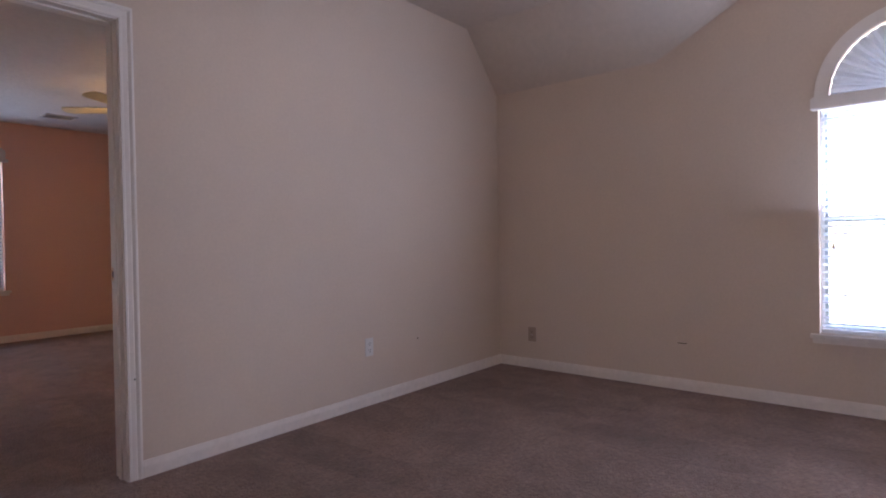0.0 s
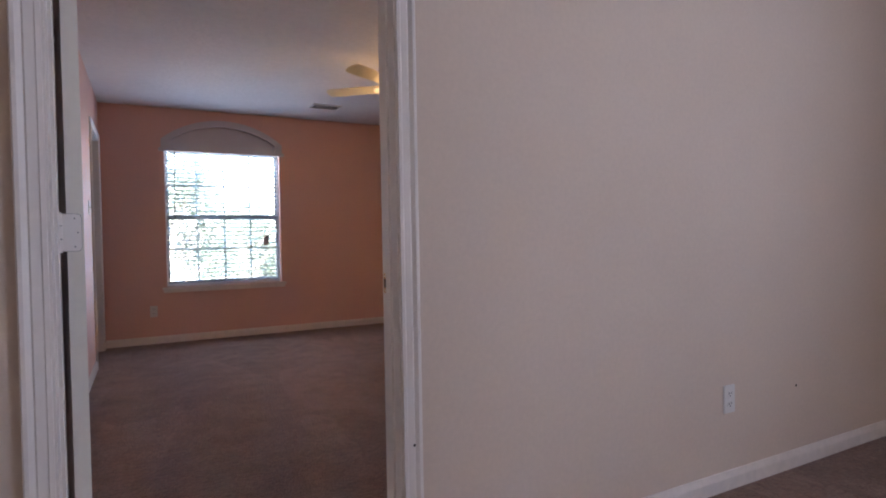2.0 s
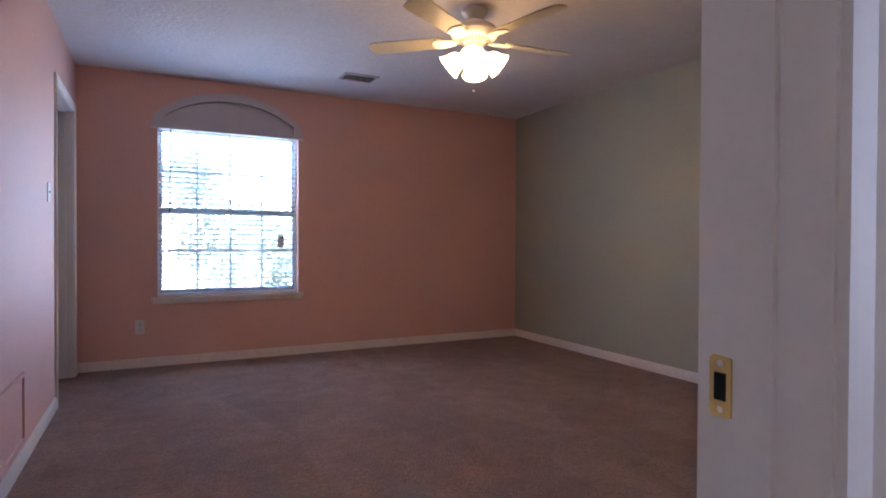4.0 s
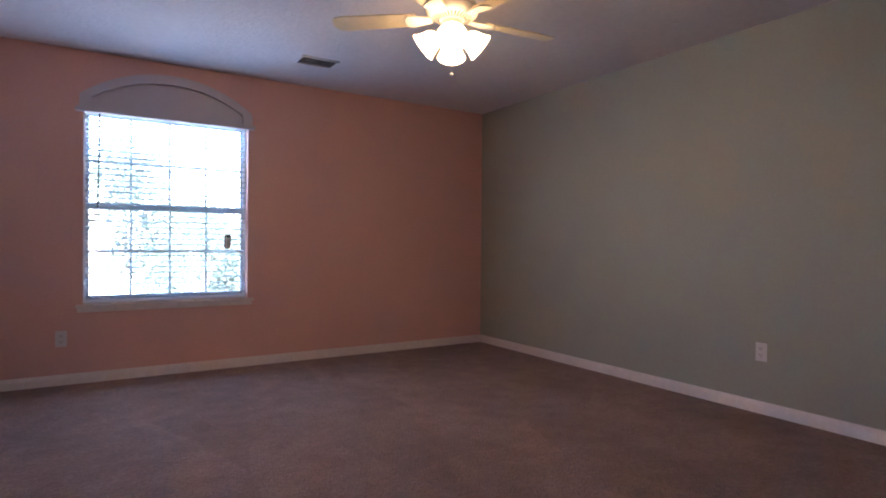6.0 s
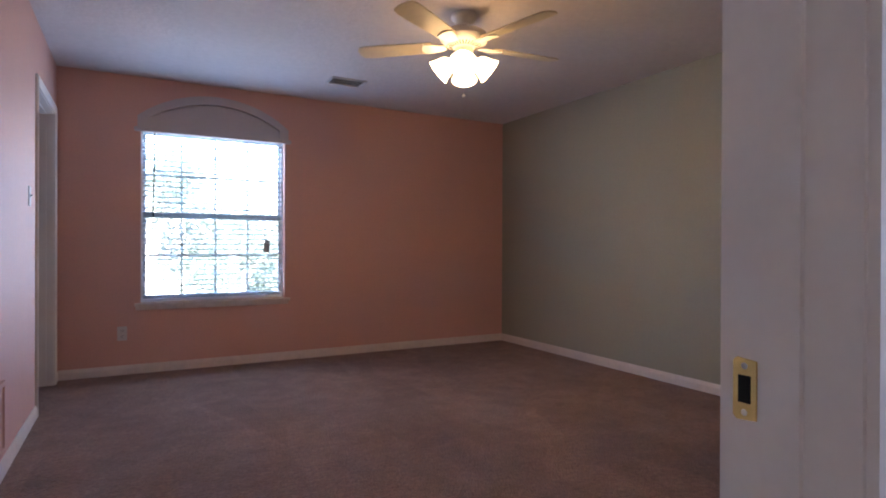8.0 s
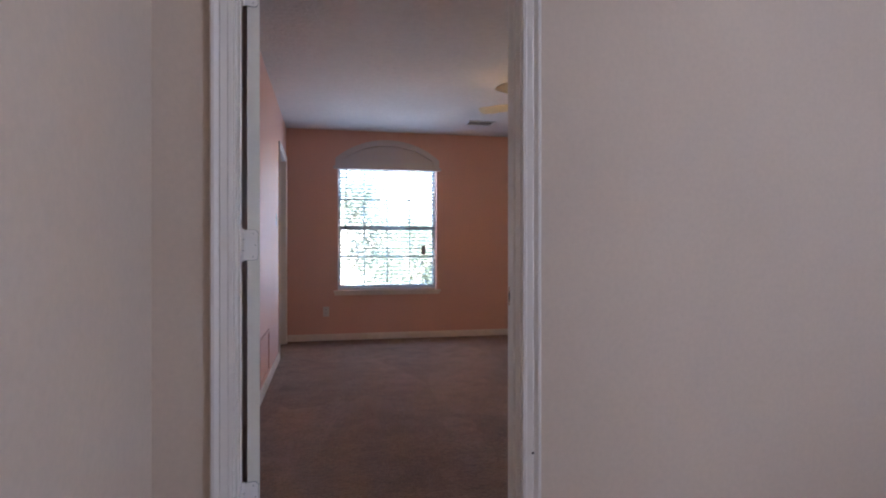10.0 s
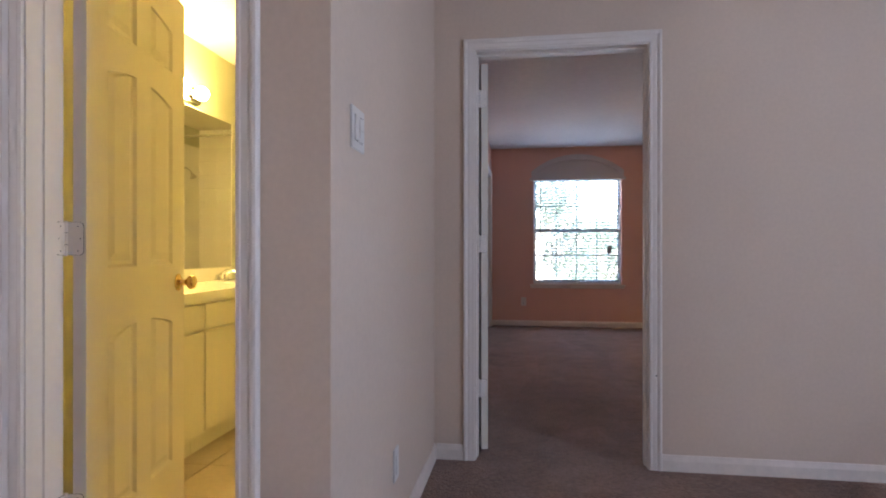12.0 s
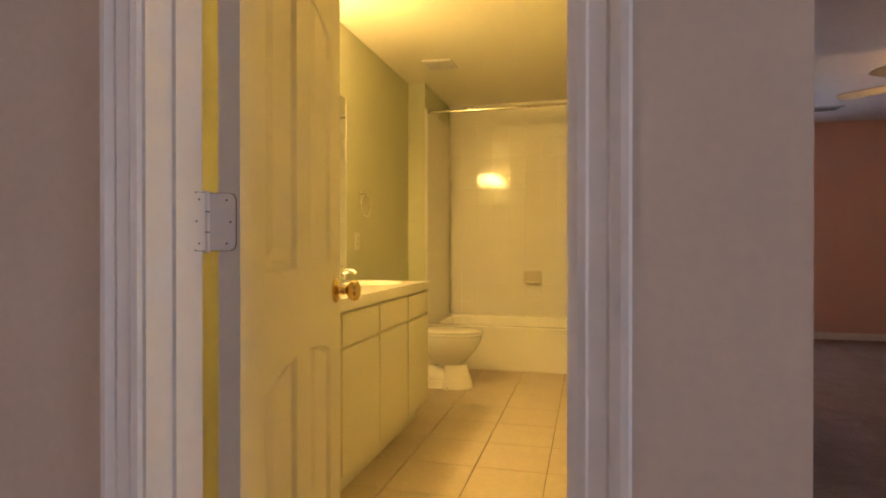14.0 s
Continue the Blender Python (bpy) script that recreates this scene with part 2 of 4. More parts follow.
AW_C, AW_R = (AWIN[0] + AWIN[1]) / 2, 0.388

# floors
bm = B()
box(bm, FAR_X - 0.2, ROOM_X + 0.15, FAR_Y - 0.2, -1.46, -0.12, 0)
box(bm, HALL_X - 0.06, BED_X + 0.15, -1.46, BED_Y + 0.15, -0.12, 0)
box(bm, -1.7, HALL_X - 0.06, TUB_BACK + 0.1, BED_Y + 0.15, -0.12, 0)
setting("floor_carpet", bm, M_CARPET, "taupe cut-pile carpet with vacuum marks", "floor")
bm = box(B(), BATH_X - 0.1, HALL_X - 0.06, -1.46, TUB_BACK + 0.1, -0.12, -0.004)
floor_bath = setting("floor_bathroom", bm, M_GROUT, "beige ceramic tile floor with dark grout", "floor")

# wall between the carpeted room and the bedroom
bm = B()
box(bm, HALL_X - WALL, DOOR_L, 0, WALL, 0, HIGH + 0.1)
box(bm, DOOR_W, BED_X + 0.15, 0, WALL, 0, HIGH + 0.1)
box(bm, DOOR_L, DOOR_W, 0, WALL, DOOR_H, HIGH + 0.1)
setting("wall_door", bm, M_BEIGE, "beige painted wall with a bedroom doorway", "wall")
# bedroom lining of the same wall is pink
bm = B()
box(bm, HALL_X, DOOR_L, WALL, WALL + 0.004, 0, CEIL)
box(bm, DOOR_W, BED_X, WALL, WALL + 0.004, 0, CEIL)
box(bm, DOOR_L, DOOR_W, WALL, WALL + 0.004, DOOR_H, CEIL)
setting("wall_bedroom_south", bm, M_PINK, "pink painted bedroom wall around the doorway", "wall")

# hall wall (beige), going on as the pink bedroom wall
setting("wall_hall", box(B(), HALL_X - WALL, HALL_X, BATH_Y0, 0, 0, HIGH + 0.1), M_BEIGE, "short beige hall wall with light switches", "wall")
bm = B()
box(bm, HALL_X - WALL, HALL_X, WALL, CL0, 0, CEIL)
box(bm, HALL_X - WALL, HALL_X, CL1, BED_Y, 0, CEIL)
box(bm, HALL_X - WALL, HALL_X, CL0, CL1, DOOR_H, CEIL)
setting("wall_bedroom_west", bm, M_PINK, "pink painted bedroom wall with a doorway", "wall")
# bedroom window wall
x0, x1, z0, z1 = WIN
bm = B()
box(bm, HALL_X - WALL, x0, BED_Y, BED_Y + 0.15, 0, CEIL)
box(bm, x1, BED_X + 0.15, BED_Y, BED_Y + 0.15, 0, CEIL)
box(bm, x0, x1, BED_Y, BED_Y + 0.15, 0, z0)
box(bm, x0, x1, BED_Y, BED_Y + 0.15, z1, CEIL)
setting("wall_bedroom_north", bm, M_PINK, "pink painted bedroom wall with a window", "wall")
setting("wall_bedroom_east", box(B(), BED_X, BED_X + 0.15, WALL + 0.004, BED_Y, 0, CEIL), M_GREEN, "sage green painted bedroom wall", "wall")

# window wall of the carpeted room, with an arched opening
y0, y1, z0, z1 = AWIN
bm = B()
box(bm, ROOM_X, ROOM_X + 0.15, FAR_Y, y0, 0, HIGH + 0.1)
box(bm, ROOM_X, ROOM_X + 0.15, y1, 0, 0, HIGH + 0.1)
box(bm, ROOM_X, ROOM_X + 0.15, y0, y1, 0, z0)
arc = [(AW_C + AW_R * math.cos(math.pi * i / 24), z1 + 0.035 + AW_R * math.sin(math.pi * i / 24)) for i in range(25)]
prism(bm, [(y1, z1)] + [(y1, HIGH + 0.1), (y0, HIGH + 0.1), (y0, z1 + 0.0)] + [(AW_C - AW_R, z1)] + arc[::-1] + [(AW_C + AW_R, z1)], "x", ROOM_X, ROOM_X + 0.15)
setting("wall_window", bm, M_BEIGE, "beige painted wall with an arched window", "wall")
bm = box(B(), FAR_X, ROOM_X + 0.15, FAR_Y - 0.15, FAR_Y, 0, HIGH + 0.1)
setting("wall_back", bm, M_BEIGE, "plain beige painted wall", "wall")
bm = B()
box(bm, FAR_X - 0.15, FAR_X, FAR_Y, BWIN[0], 0, HIGH + 0.1)
box(bm, FAR_X - 0.15, FAR_X, BWIN[1], BATH_Y1, 0, HIGH + 0.1)
box(bm, FAR_X - 0.15, FAR_X, BWIN[0], BWIN[1], 0, BWIN[2])
box(bm, FAR_X - 0.15, FAR_X, BWIN[0], BWIN[1], BWIN[3], HIGH + 0.1)
setting("wall_side", bm, M_BEIGE, "beige painted wall with an added window", "wall")

# bathroom walls
bm = B()
box(bm, FAR_X, BD0, BATH_Y0, BATH_Y1, 0, HIGH + 0.1)
box(bm, BD1, HALL_X - WALL, BATH_Y0, BATH_Y1, 0, HIGH + 0.1)
box(bm, BD0, BD1, BATH_Y0, BATH_Y1, DOOR_H, HIGH + 0.1)
setting("wall_bath_door", bm, M_BEIGE, "beige painted wall with a bathroom doorway", "wall")
setting("wall_bath_west", box(B(), BATH_X - 0.12, BATH_X, BATH_Y1, TUB_BACK + 0.12, 0, CEIL), M_BATH, "sage green bathroom wall", "wall")
setting("wall_bath_linen", box(B(), BATH_X, -1.55, BATH_Y1, -0.42, 0, CEIL), M_BATH, "sage green wall beside the bathroom door", "wall")
setting("wall_bath_wing", box(B(), BATH_X, TUB_X, TUB_Y - 0.06, TUB_BACK + 0.12, 0, CEIL), M_BATH, "sage green wing wall beside the bathtub", "wall")
setting("wall_bath_back", box(B(), TUB_X, HALL_X - WALL, TUB_BACK + 0.012, TUB_BACK + 0.12, 0, CEIL), M_WGROUT, "tub wall behind white glazed tiles", "wall")
setting("wall_bath_east", box(B(), HALL_X - WALL - 0.006, HALL_X - WALL, BATH_Y1, TUB_BACK + 0.012, 0, CEIL), M_BATH, "sage green bathroom wall", "wall")
bm = B()
box(bm, -1.7, HALL_X - WALL, BED_Y + 0.0, BED_Y + 0.12, 0, CEIL)
box(bm, -1.8, -1.7, TUB_BACK + 0.12, BED_Y + 0.12, 0, CEIL)
setting("wall_closet", bm, M_PINK, "plain wall of the closet", "wall")

# ceilings
setting("ceiling_bedroom", box(B(), HALL_X - WALL, BED_X + 0.15, WALL + 0.004, BED_Y + 0.15, CEIL, CEIL + 0.1), M_CEIL, "white knockdown-textured ceiling", "ceiling")
setting("ceiling_bathroom", box(B(), -2.1, HALL_X - WALL, BATH_Y1, BED_Y + 0.15, CEIL, CEIL + 0.1), M_BCEIL, "white bathroom ceiling", "ceiling")
bm = B()
LOW, RUN = 2.25, 0.40
for pts in (
    [(FAR_X, FAR_Y, HIGH), (ROOM_X - RUN, FAR_Y, HIGH), (ROOM_X - RUN, 0, HIGH), (FAR_X, 0, HIGH)],
    [(ROOM_X, -2.17, HIGH), (ROOM_X, FAR_Y, HIGH), (ROOM_X - RUN, FAR_Y, HIGH), (ROOM_X - RUN, -2.17, HIGH)],
):
    bm.faces.new([bm.verts.new(p) for p in pts])
    bm.faces.new([bm.verts.new((p[0], p[1], HIGH + 0.25)) for p in pts])
ring = [bm.verts.new(p) for p in ((ROOM_X, 0.0, LOW), (ROOM_X, -1.32, LOW), (ROOM_X - RUN, -2.17, HIGH), (ROOM_X - RUN, 0.0, HIGH), (ROOM_X, -2.17, HIGH))]
for f in (bm.faces.new(ring[:4]), bm.faces.new((ring[1], ring[4], ring[2]))):
    f.smooth = True   # the two slopes meet in a soft plastered hip
setting("ceiling_room", bm, M_RCEIL, "off-white textured ceiling sloping down to the window wall", "ceiling")


# baseboards
def baseboard(x0, y0, x1, y1, nx, ny):
    """A run from point to point, standing out along (nx, ny)."""
    bm = B()
    prof = [(0, 0), (0.013, 0), (0.013, 0.050), (0.009, 0.064), (0.006, 0.076), (0, 0.076)]
    a = [bm.verts.new((x0 + nx * d, y0 + ny * d, z)) for d, z in prof]
    b = [bm.verts.new((x1 + nx * d, y1 + ny * d, z)) for d, z in prof]
    n = len(prof)
    for i in range(n):
        bm.faces.new((a[i], a[(i + 1) % n], b[(i + 1) % n], b[i]))
    bm.faces.new(a[::-1])
    bm.faces.new(b)
    return setting("baseboard", bm, M_BASE, "white painted baseboard", "baseboard")


CW = 0.0515   # casing beyond the rough opening
baseboard(DOOR_W + CW, 0, ROOM_X, 0, 0, -1)
baseboard(HALL_X + 0.013, 0, DOOR_L - CW, 0, 0, -1)
baseboard(ROOM_X, -0.013, ROOM_X, FAR_Y, -1, 0)
baseboard(HALL_X, BATH_Y0, HALL_X, 0, 1, 0)
baseboard(BD1 + CW, BATH_Y0, HALL_X + 0.013, BATH_Y0, 0, -1)
baseboard(FAR_X, BATH_Y0, BD0 - CW, BATH_Y0, 0, -1)
baseboard(HALL_X, WALL + 0.02, HALL_X, CL0 - CW, 1, 0)
baseboard(HALL_X, CL1 + CW, HALL_X, BED_Y, 1, 0)
baseboard(HALL_X + 0.013, BED_Y, BED_X - 0.013, BED_Y, 0, -1)
baseboard(BED_X, BED_Y, BED_X, WALL + 0.004, -1, 0)
baseboard(DOOR_W + CW, WALL + 0.004, BED_X - 0.013, WALL + 0.004, 0, 1)


# ---- doors ----
CASE = [(0.0, 0.0), (0.0, 0.009), (0.009, 0.011), (0.012, 0.009), (0.030, 0.012), (0.034, 0.009), (0.045, 0.017), (0.053, 0.017), (0.057, 0.011), (0.057, 0.0)]


def casing(parent, axis, side, lo, hi, top, at):
    """Moulded casing round an opening in a wall: three mitred runs."""
    bm = B()
    rows = []
    lo, hi, top = lo + 0.006, hi - 0.006, top - 0.006
    for u, d in CASE:
        path = [(lo - u, 0.0), (lo - u, top + u), (hi + u, top + u), (hi + u, 0.0)]
        rows.append([bm.verts.new((p, at + side * d, z) if axis == "y" else (at + side * d, p, z)) for p, z in path])
    for a, b in zip(rows, rows[1:]):
        for i in range(3):
            bm.faces.new((a[i], a[i + 1], b[i + 1], b[i]))
    return part("casing", bm, M_TRIM, parent)


def jamb(parent, axis, lo, hi, top, a, b, stop):
    """Lining of the opening with a stop strip."""
    t = 0.012
    bm = B()

    def put(p0, p1, q0, q1, r0, r1):
        box(bm, p0, p1, q0, q1, r0, r1) if axis == "y" else box(bm, q0, q1, p0, p1, r0, r1)
    put(lo, lo + t, a, b, 0, top)
    put(hi - t, hi, a, b, 0, top)
    put(lo + t, hi - t, a, b, top - t, top)
    s0, s1 = stop
    put(lo + t, lo + t + 0.007, s0, s1, 0, top - t)
    put(hi - t - 0.007, hi - t, s0, s1, 0, top - t)
    put(lo + t + 0.007, hi - t - 0.007, s0, s1, top - t - 0.007, top - t)
    return part("jamb", bm, M_TRIM, parent)


def hinge_at(parent, m, splay, reach):
    """A butt hinge: barrel along z at the origin, the jamb's leaf along +y, the door's leaf along +x, turned by splay degrees."""
    h = 0.045
    turn = Matrix.Rotation(radians(splay), 4, "Z")

    def leaf_plate(width, grow, thick, ax):
        w, r, g = width + grow, 0.010, h + grow
        out = [(0.004, -g), (w - r, -g), (w - 0.003, -g + 0.003), (w, -g + r), (w, g - r), (w - 0.003, g - 0.003), (w - r, g), (0.004, g)]
        bm = prism(B(), out, ax, -thick, thick)
        bmesh.ops.transform(bm, matrix=m @ (turn if ax == "y" else Matrix()), verts=bm.verts)
        return bm
    bm = lathe(B(), [(0, -h - 0.004), (0.005, -h - 0.003), (0.006, -h), (0.006, h), (0.005, h + 0.003), (0, h + 0.004)], steps=12)
    bmesh.ops.transform(bm, matrix=m, verts=bm.verts)
    hinge = part("hinge", bm, M_TRIM, parent, "painted metal butt hinge", smooth=True)
    for ax, width in (("y", reach), ("x", 0.034)):
        part("hinge_leaf", leaf_plate(width, 0.0, 0.0016, ax), M_TRIM, hinge)
        # Slightly larger dark plate that draws the recess shadow round the leaf.
        part("mortise_shadow", leaf_plate(width, 0.0007, 0.0008, ax), M_DARK, hinge)
        for k, a in ((-0.034, width - 0.014), (0.0, width - 0.008), (0.034, width - 0.014)):
            bm = lathe(B(), [(0, -0.0022), (0.0016, -0.0021), (0.0016, 0.0021), (0, 0.0022)], steps=8)
            lie = Matrix.Translation((a, 0, k)) @ Matrix.Rotation(radians(90), 4, "X") if ax == "y" else Matrix.Translation((0, a, k)) @ Matrix.Rotation(radians(90), 4, "Y")
            bmesh.ops.transform(bm, matrix=m @ (turn if ax == "y" else Matrix()) @ lie, verts=bm.verts)
            part("screw", bm, M_DARK, hinge)
    bm = B()
    for k in (-0.016, 0.016):
        lathe(bm, [(0.0058, k - 0.0008), (0.0063, k - 0.0006), (0.0063, k + 0.0006), (0.0058, k + 0.0008)], steps=12)
    bmesh.ops.transform(bm, matrix=m, verts=bm.verts)
    part("knuckle_gap", bm, M_DARK, hinge)
    return hinge


def leaf_panels(width, height):
    """Six panels with arched tops: outlines of (x, z)."""
    out = []
    sx, mid = 0.11, 0.10
    cols = ((sx, (width - mid) / 2), ((width + mid) / 2, width - sx))
    for zb, zt, rise in ((0.24, 0.80, 0.035), (0.98, 1.60, 0.035), (1.70, height - 0.12, 0.03)):
        for a, b in cols:
            top = []
            for i in range(9):
                x = b + (a - b) * i / 8
                w = (2 * x - width) / (width - 2 * sx)
                top.append((x, zt - rise * w * w))
            out.append([(a, zb), (b, zb)] + top)
    return out


def inset(pts, d):
    cx, cz = sum(p[0] for p in pts) / len(pts), sum(p[1] for p in pts) / len(pts)
    w, h = max(abs(p[0] - cx) for p in pts), max(abs(p[1] - cz) for p in pts)
    return [(cx + (x - cx) * (1 - d / w), cz + (z - cz) * (1 - d / h)) for x, z in pts]


def door_leaf(parent, width, height, m, label):
    """Moulded six-panel slab. Local x from the hinge edge outwards, y through the thickness, z up."""
    t = 0.035
    bm = B()
    outlines = leaf_panels(width, height)
    faces_lo = {}
    for y, flip in ((0.0, False), (t, True)):
        rim = [bm.verts.new(p) for p in ((0, y, 0), (width, y, 0), (width, y, height), (0, y, height))]
        edges = [bm.edges.new((rim[i], rim[(i + 1) % 4])) for i in range(4)]
        for o in outlines:
            ring = [bm.verts.new((p[0], y, p[1])) for p in o]
            edges += [bm.edges.new((ring[i], ring[(i + 1) % len(ring)])) for i in range(len(ring))]
            prev = ring
            s = 1 if y == 0 else -1
            for d, dep in ((0.010, 0.009), (0.022, 0.009), (0.045, 0.002)):
                nxt = [bm.verts.new((p[0], y + s * dep, p[1])) for p in inset(o, d)]
                for i in range(len(nxt)):
                    j = (i + 1) % len(nxt)
                    bm.faces.new((prev[i], prev[j], nxt[j], nxt[i]))
                prev = nxt
            bm.faces.new(prev)
        bmesh.ops.triangle_fill(bm, use_beauty=True, use_dissolve=False, edges=edges)
        faces_lo[y] = rim
    a, b = faces_lo[0.0], faces_lo[t]
    for i in range(4):
        j = (i + 1) % 4
        bm.faces.new((a[i], a[j], b[j], b[i]))
    bmesh.ops.transform(bm, matrix=m, verts=bm.verts)
    return part("door_leaf", bm, M_DOOR, parent, label)


def knob(parent, m):
    """Brass knob, axis along local z."""
    bm = B()
    lathe(bm, [(0, 0), (0.033, 0.0), (0.033, 0.004), (0.026, 0.009), (0.014, 0.012), (0.011, 0.018), (0.011, 0.030), (0.018, 0.036),
               (0.026, 0.044), (0.028, 0.053), (0.025, 0.062), (0.016, 0.067), (0, 0.068)], m, 28)
    return part("knob", bm, M_BRASS, parent, "polished brass door knob", smooth=True)


# bedroom door, open against the pink wall
door_1 = thing("door_1", (0, 0, 0), "white six-panel bedroom door standing wide open", "door", kind="structure")
casing(door_1, "y", -1, DOOR_L, DOOR_W, DOOR_H, 0)
casing(door_1, "y", 1, DOOR_L, DOOR_W, DOOR_H, WALL + 0.004)
jamb(door_1, "y", DOOR_L, DOOR_W, DOOR_H, 0, WALL + 0.004, (0.045, 0.078))
swing = pose(0.036, WALL + 0.018, 0.012, 0, 0, 101.5)
leaf = door_leaf(door_1, 0.775, 2.0, swing, "white six-panel door leaf")
for z in (0.33, 1.078, 1.83):
    hinge_at(door_1, Matrix.Translation((DOOR_L + 0.0135, WALL + 0.0065, z)) @ Matrix.Diagonal((1, -1, 1, 1)), -11.5, 0.045)
bm = B()
prism(bm, [(0.086, 0.887), (0.106, 0.885), (0.110, 0.889), (0.110, 0.941), (0.106, 0.945), (0.086, 0.943)], "x", DOOR_W - 0.0135, DOOR_W - 0.0115)
strike = part("strike_plate", bm, M_BRASS, door_1, "small brass strike plate", bevel=0.0006)
part("latch_hole", box(B(), DOOR_W - 0.0142, DOOR_W - 0.0118, 0.092, 0.104, 0.902, 0.928), M_DARK, strike)
bm = B()
for z in (0.893, 0.937):
    lathe(bm, [(0, 0.0), (0.0032, 0.0), (0.0025, 0.0010), (0, 0.0012)], pose(DOOR_W - 0.0136, 0.098, z, 0, -90, 0), 10)
part("strike_screws", bm, M_STEEL, strike)

# bathroom door, open into the bathroom
door_2 = thing("door_2", (0, 0, 0), "white six-panel bathroom door standing open", "door", kind="structure")
casing(door_2, "y", -1, BD0, BD1, DOOR_H, BATH_Y0)
casing(door_2, "y", 1, BD0, BD1, DOOR_H, BATH_Y1)
jamb(door_2, "y", BD0, BD1, DOOR_H, BATH_Y0, BATH_Y1, (BATH_Y0 + 0.05, BATH_Y0 + 0.09))
swing = pose(BD0 + 0.065, BATH_Y1 + 0.022, 0.012, 0, 0, 101.7)
door_leaf(door_2, 0.68, 2.0, swing, "white six-panel door leaf lit yellow")
for z in (0.33, 1.078, 1.83):
    hinge_at(door_2, Matrix.Translation((BD0 + 0.0135, BATH_Y1 + 0.0095, z)) @ Matrix.Diagonal((1, -1, 1, 1)), -11.7, 0.047)
knob(door_2, swing @ pose(0.62, 0.0, 0.91, 90))

# closet doorway
door_3 = thing("door_3", (0, 0, 0), "white cased closet doorway in the pink wall", "doorway", kind="structure")
casing(door_3, "x", 1, CL0, CL1, DOOR_H, HALL_X)
jamb(door_3, "x", CL0, CL1, DOOR_H, HALL_X - WALL, HALL_X, (HALL_X - 0.08, HALL_X - 0.045))


# ---- windows ----
def slab(bm, axis, p0, p1, d0, d1, z0, z1):
    """A box given along the wall (p), through the wall (d) and up."""
    return box(bm, p0, p1, d0, d1, z0, z1) if axis == "y" else box(bm, d0, d1, p0, p1, z0, z1)


def window_unit(win, axis, lo, hi, z0, z1, at, rows, cols):
    """Vinyl double-hung sashes with muntins, stool and apron. at: the wall's inner face; outwards is +."""
    mid = (z0 + z1) / 2 - 0.005
    bm = B()
    for a, b, c, d in ((lo, lo + 0.020, z0, z1), (hi - 0.020, hi, z0, z1), (lo + 0.020, hi - 0.020, z0, z0 + 0.022), (lo + 0.020, hi - 0.020, z1 - 0.022, z1)):
        slab(bm, axis, a, b, at + 0.075, at + 0.150, c, d)
    part("window_frame", bm, M_VINYL, win, bevel=0.002)
    for k, (za, zb, d) in enumerate(((z0 + 0.022, mid + 0.02, at + 0.085), (mid - 0.02, z1 - 0.022, at + 0.112))):
        bm = B()
        a, b = lo + 0.020, hi - 0.020
        for p, q, c, e in ((a, a + 0.020, za, zb), (b - 0.020, b, za, zb), (a + 0.020, b - 0.020, za, za + 0.035), (a + 0.020, b - 0.020, zb - 0.035, zb)):
            slab(bm, axis, p, q, d, d + 0.024, c, e)
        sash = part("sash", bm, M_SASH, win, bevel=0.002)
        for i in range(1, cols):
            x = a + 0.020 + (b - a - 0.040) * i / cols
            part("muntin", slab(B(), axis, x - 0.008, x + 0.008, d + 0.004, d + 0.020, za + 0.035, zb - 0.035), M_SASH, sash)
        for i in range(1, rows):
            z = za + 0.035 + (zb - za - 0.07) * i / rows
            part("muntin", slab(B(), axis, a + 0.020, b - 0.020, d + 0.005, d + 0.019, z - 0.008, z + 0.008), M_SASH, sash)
        pane = part("pane", slab(B(), axis, a + 0.018, b - 0.018, d + 0.010, d + 0.014, za + 0.033, zb - 0.033), M_GLASS, sash, "clear window glass")
        pane.visible_shadow = False
    bm = B()
    slab(bm, axis, lo - 0.045, hi + 0.045, at - 0.040, at, z0 - 0.026, z0 - 0.002)
    slab(bm, axis, lo + 0.001, hi - 0.001, at, at + 0.075, z0 - 0.026, z0 + 0.002)
    part("window_sill", bm, M_BASE, win, "white painted stool", bevel=0.003)
    bm = slab(B(), axis, lo - 0.035, hi + 0.035, at - 0.014, at, z0 - 0.058, z0 - 0.027)
    part("apron", bm, M_BASE, win, "white painted apron under the sill", bevel=0.004)


def slat_mesh(axis, length, mat):
    """A shallow curved slat, centred, along p."""
    bm = B()
    n = 6
    top, bot = [], []
    for i in range(n + 1):
        d = -0.019 + 0.038 * i / n
        h = 0.003 * (1 - (d / 0.019) ** 2)
        top.append((d, h + 0.0012))
        bot.append((d, h - 0.0012))
    ring = bot + top[::-1]
    ends = []
    for p in (-length / 2, length / 2):
        ends.append([bm.verts.new((p, d, z) if axis == "y" else (d, p, z)) for d, z in ring])
    m = len(ring)
    for i in range(m):
        bm.faces.new((ends[0][i], ends[0][(i + 1) % m], ends[1][(i + 1) % m], ends[1][i]))
    bm.faces.new(ends[0])
    bm.faces.new(ends[1][::-1])
    bmesh.ops.recalc_face_normals(bm, faces=bm.faces)
    me = bpy.data.meshes.new("slat")
    bm.to_mesh(me)
    bm.free()
    me.materials.append(mat)
    return me


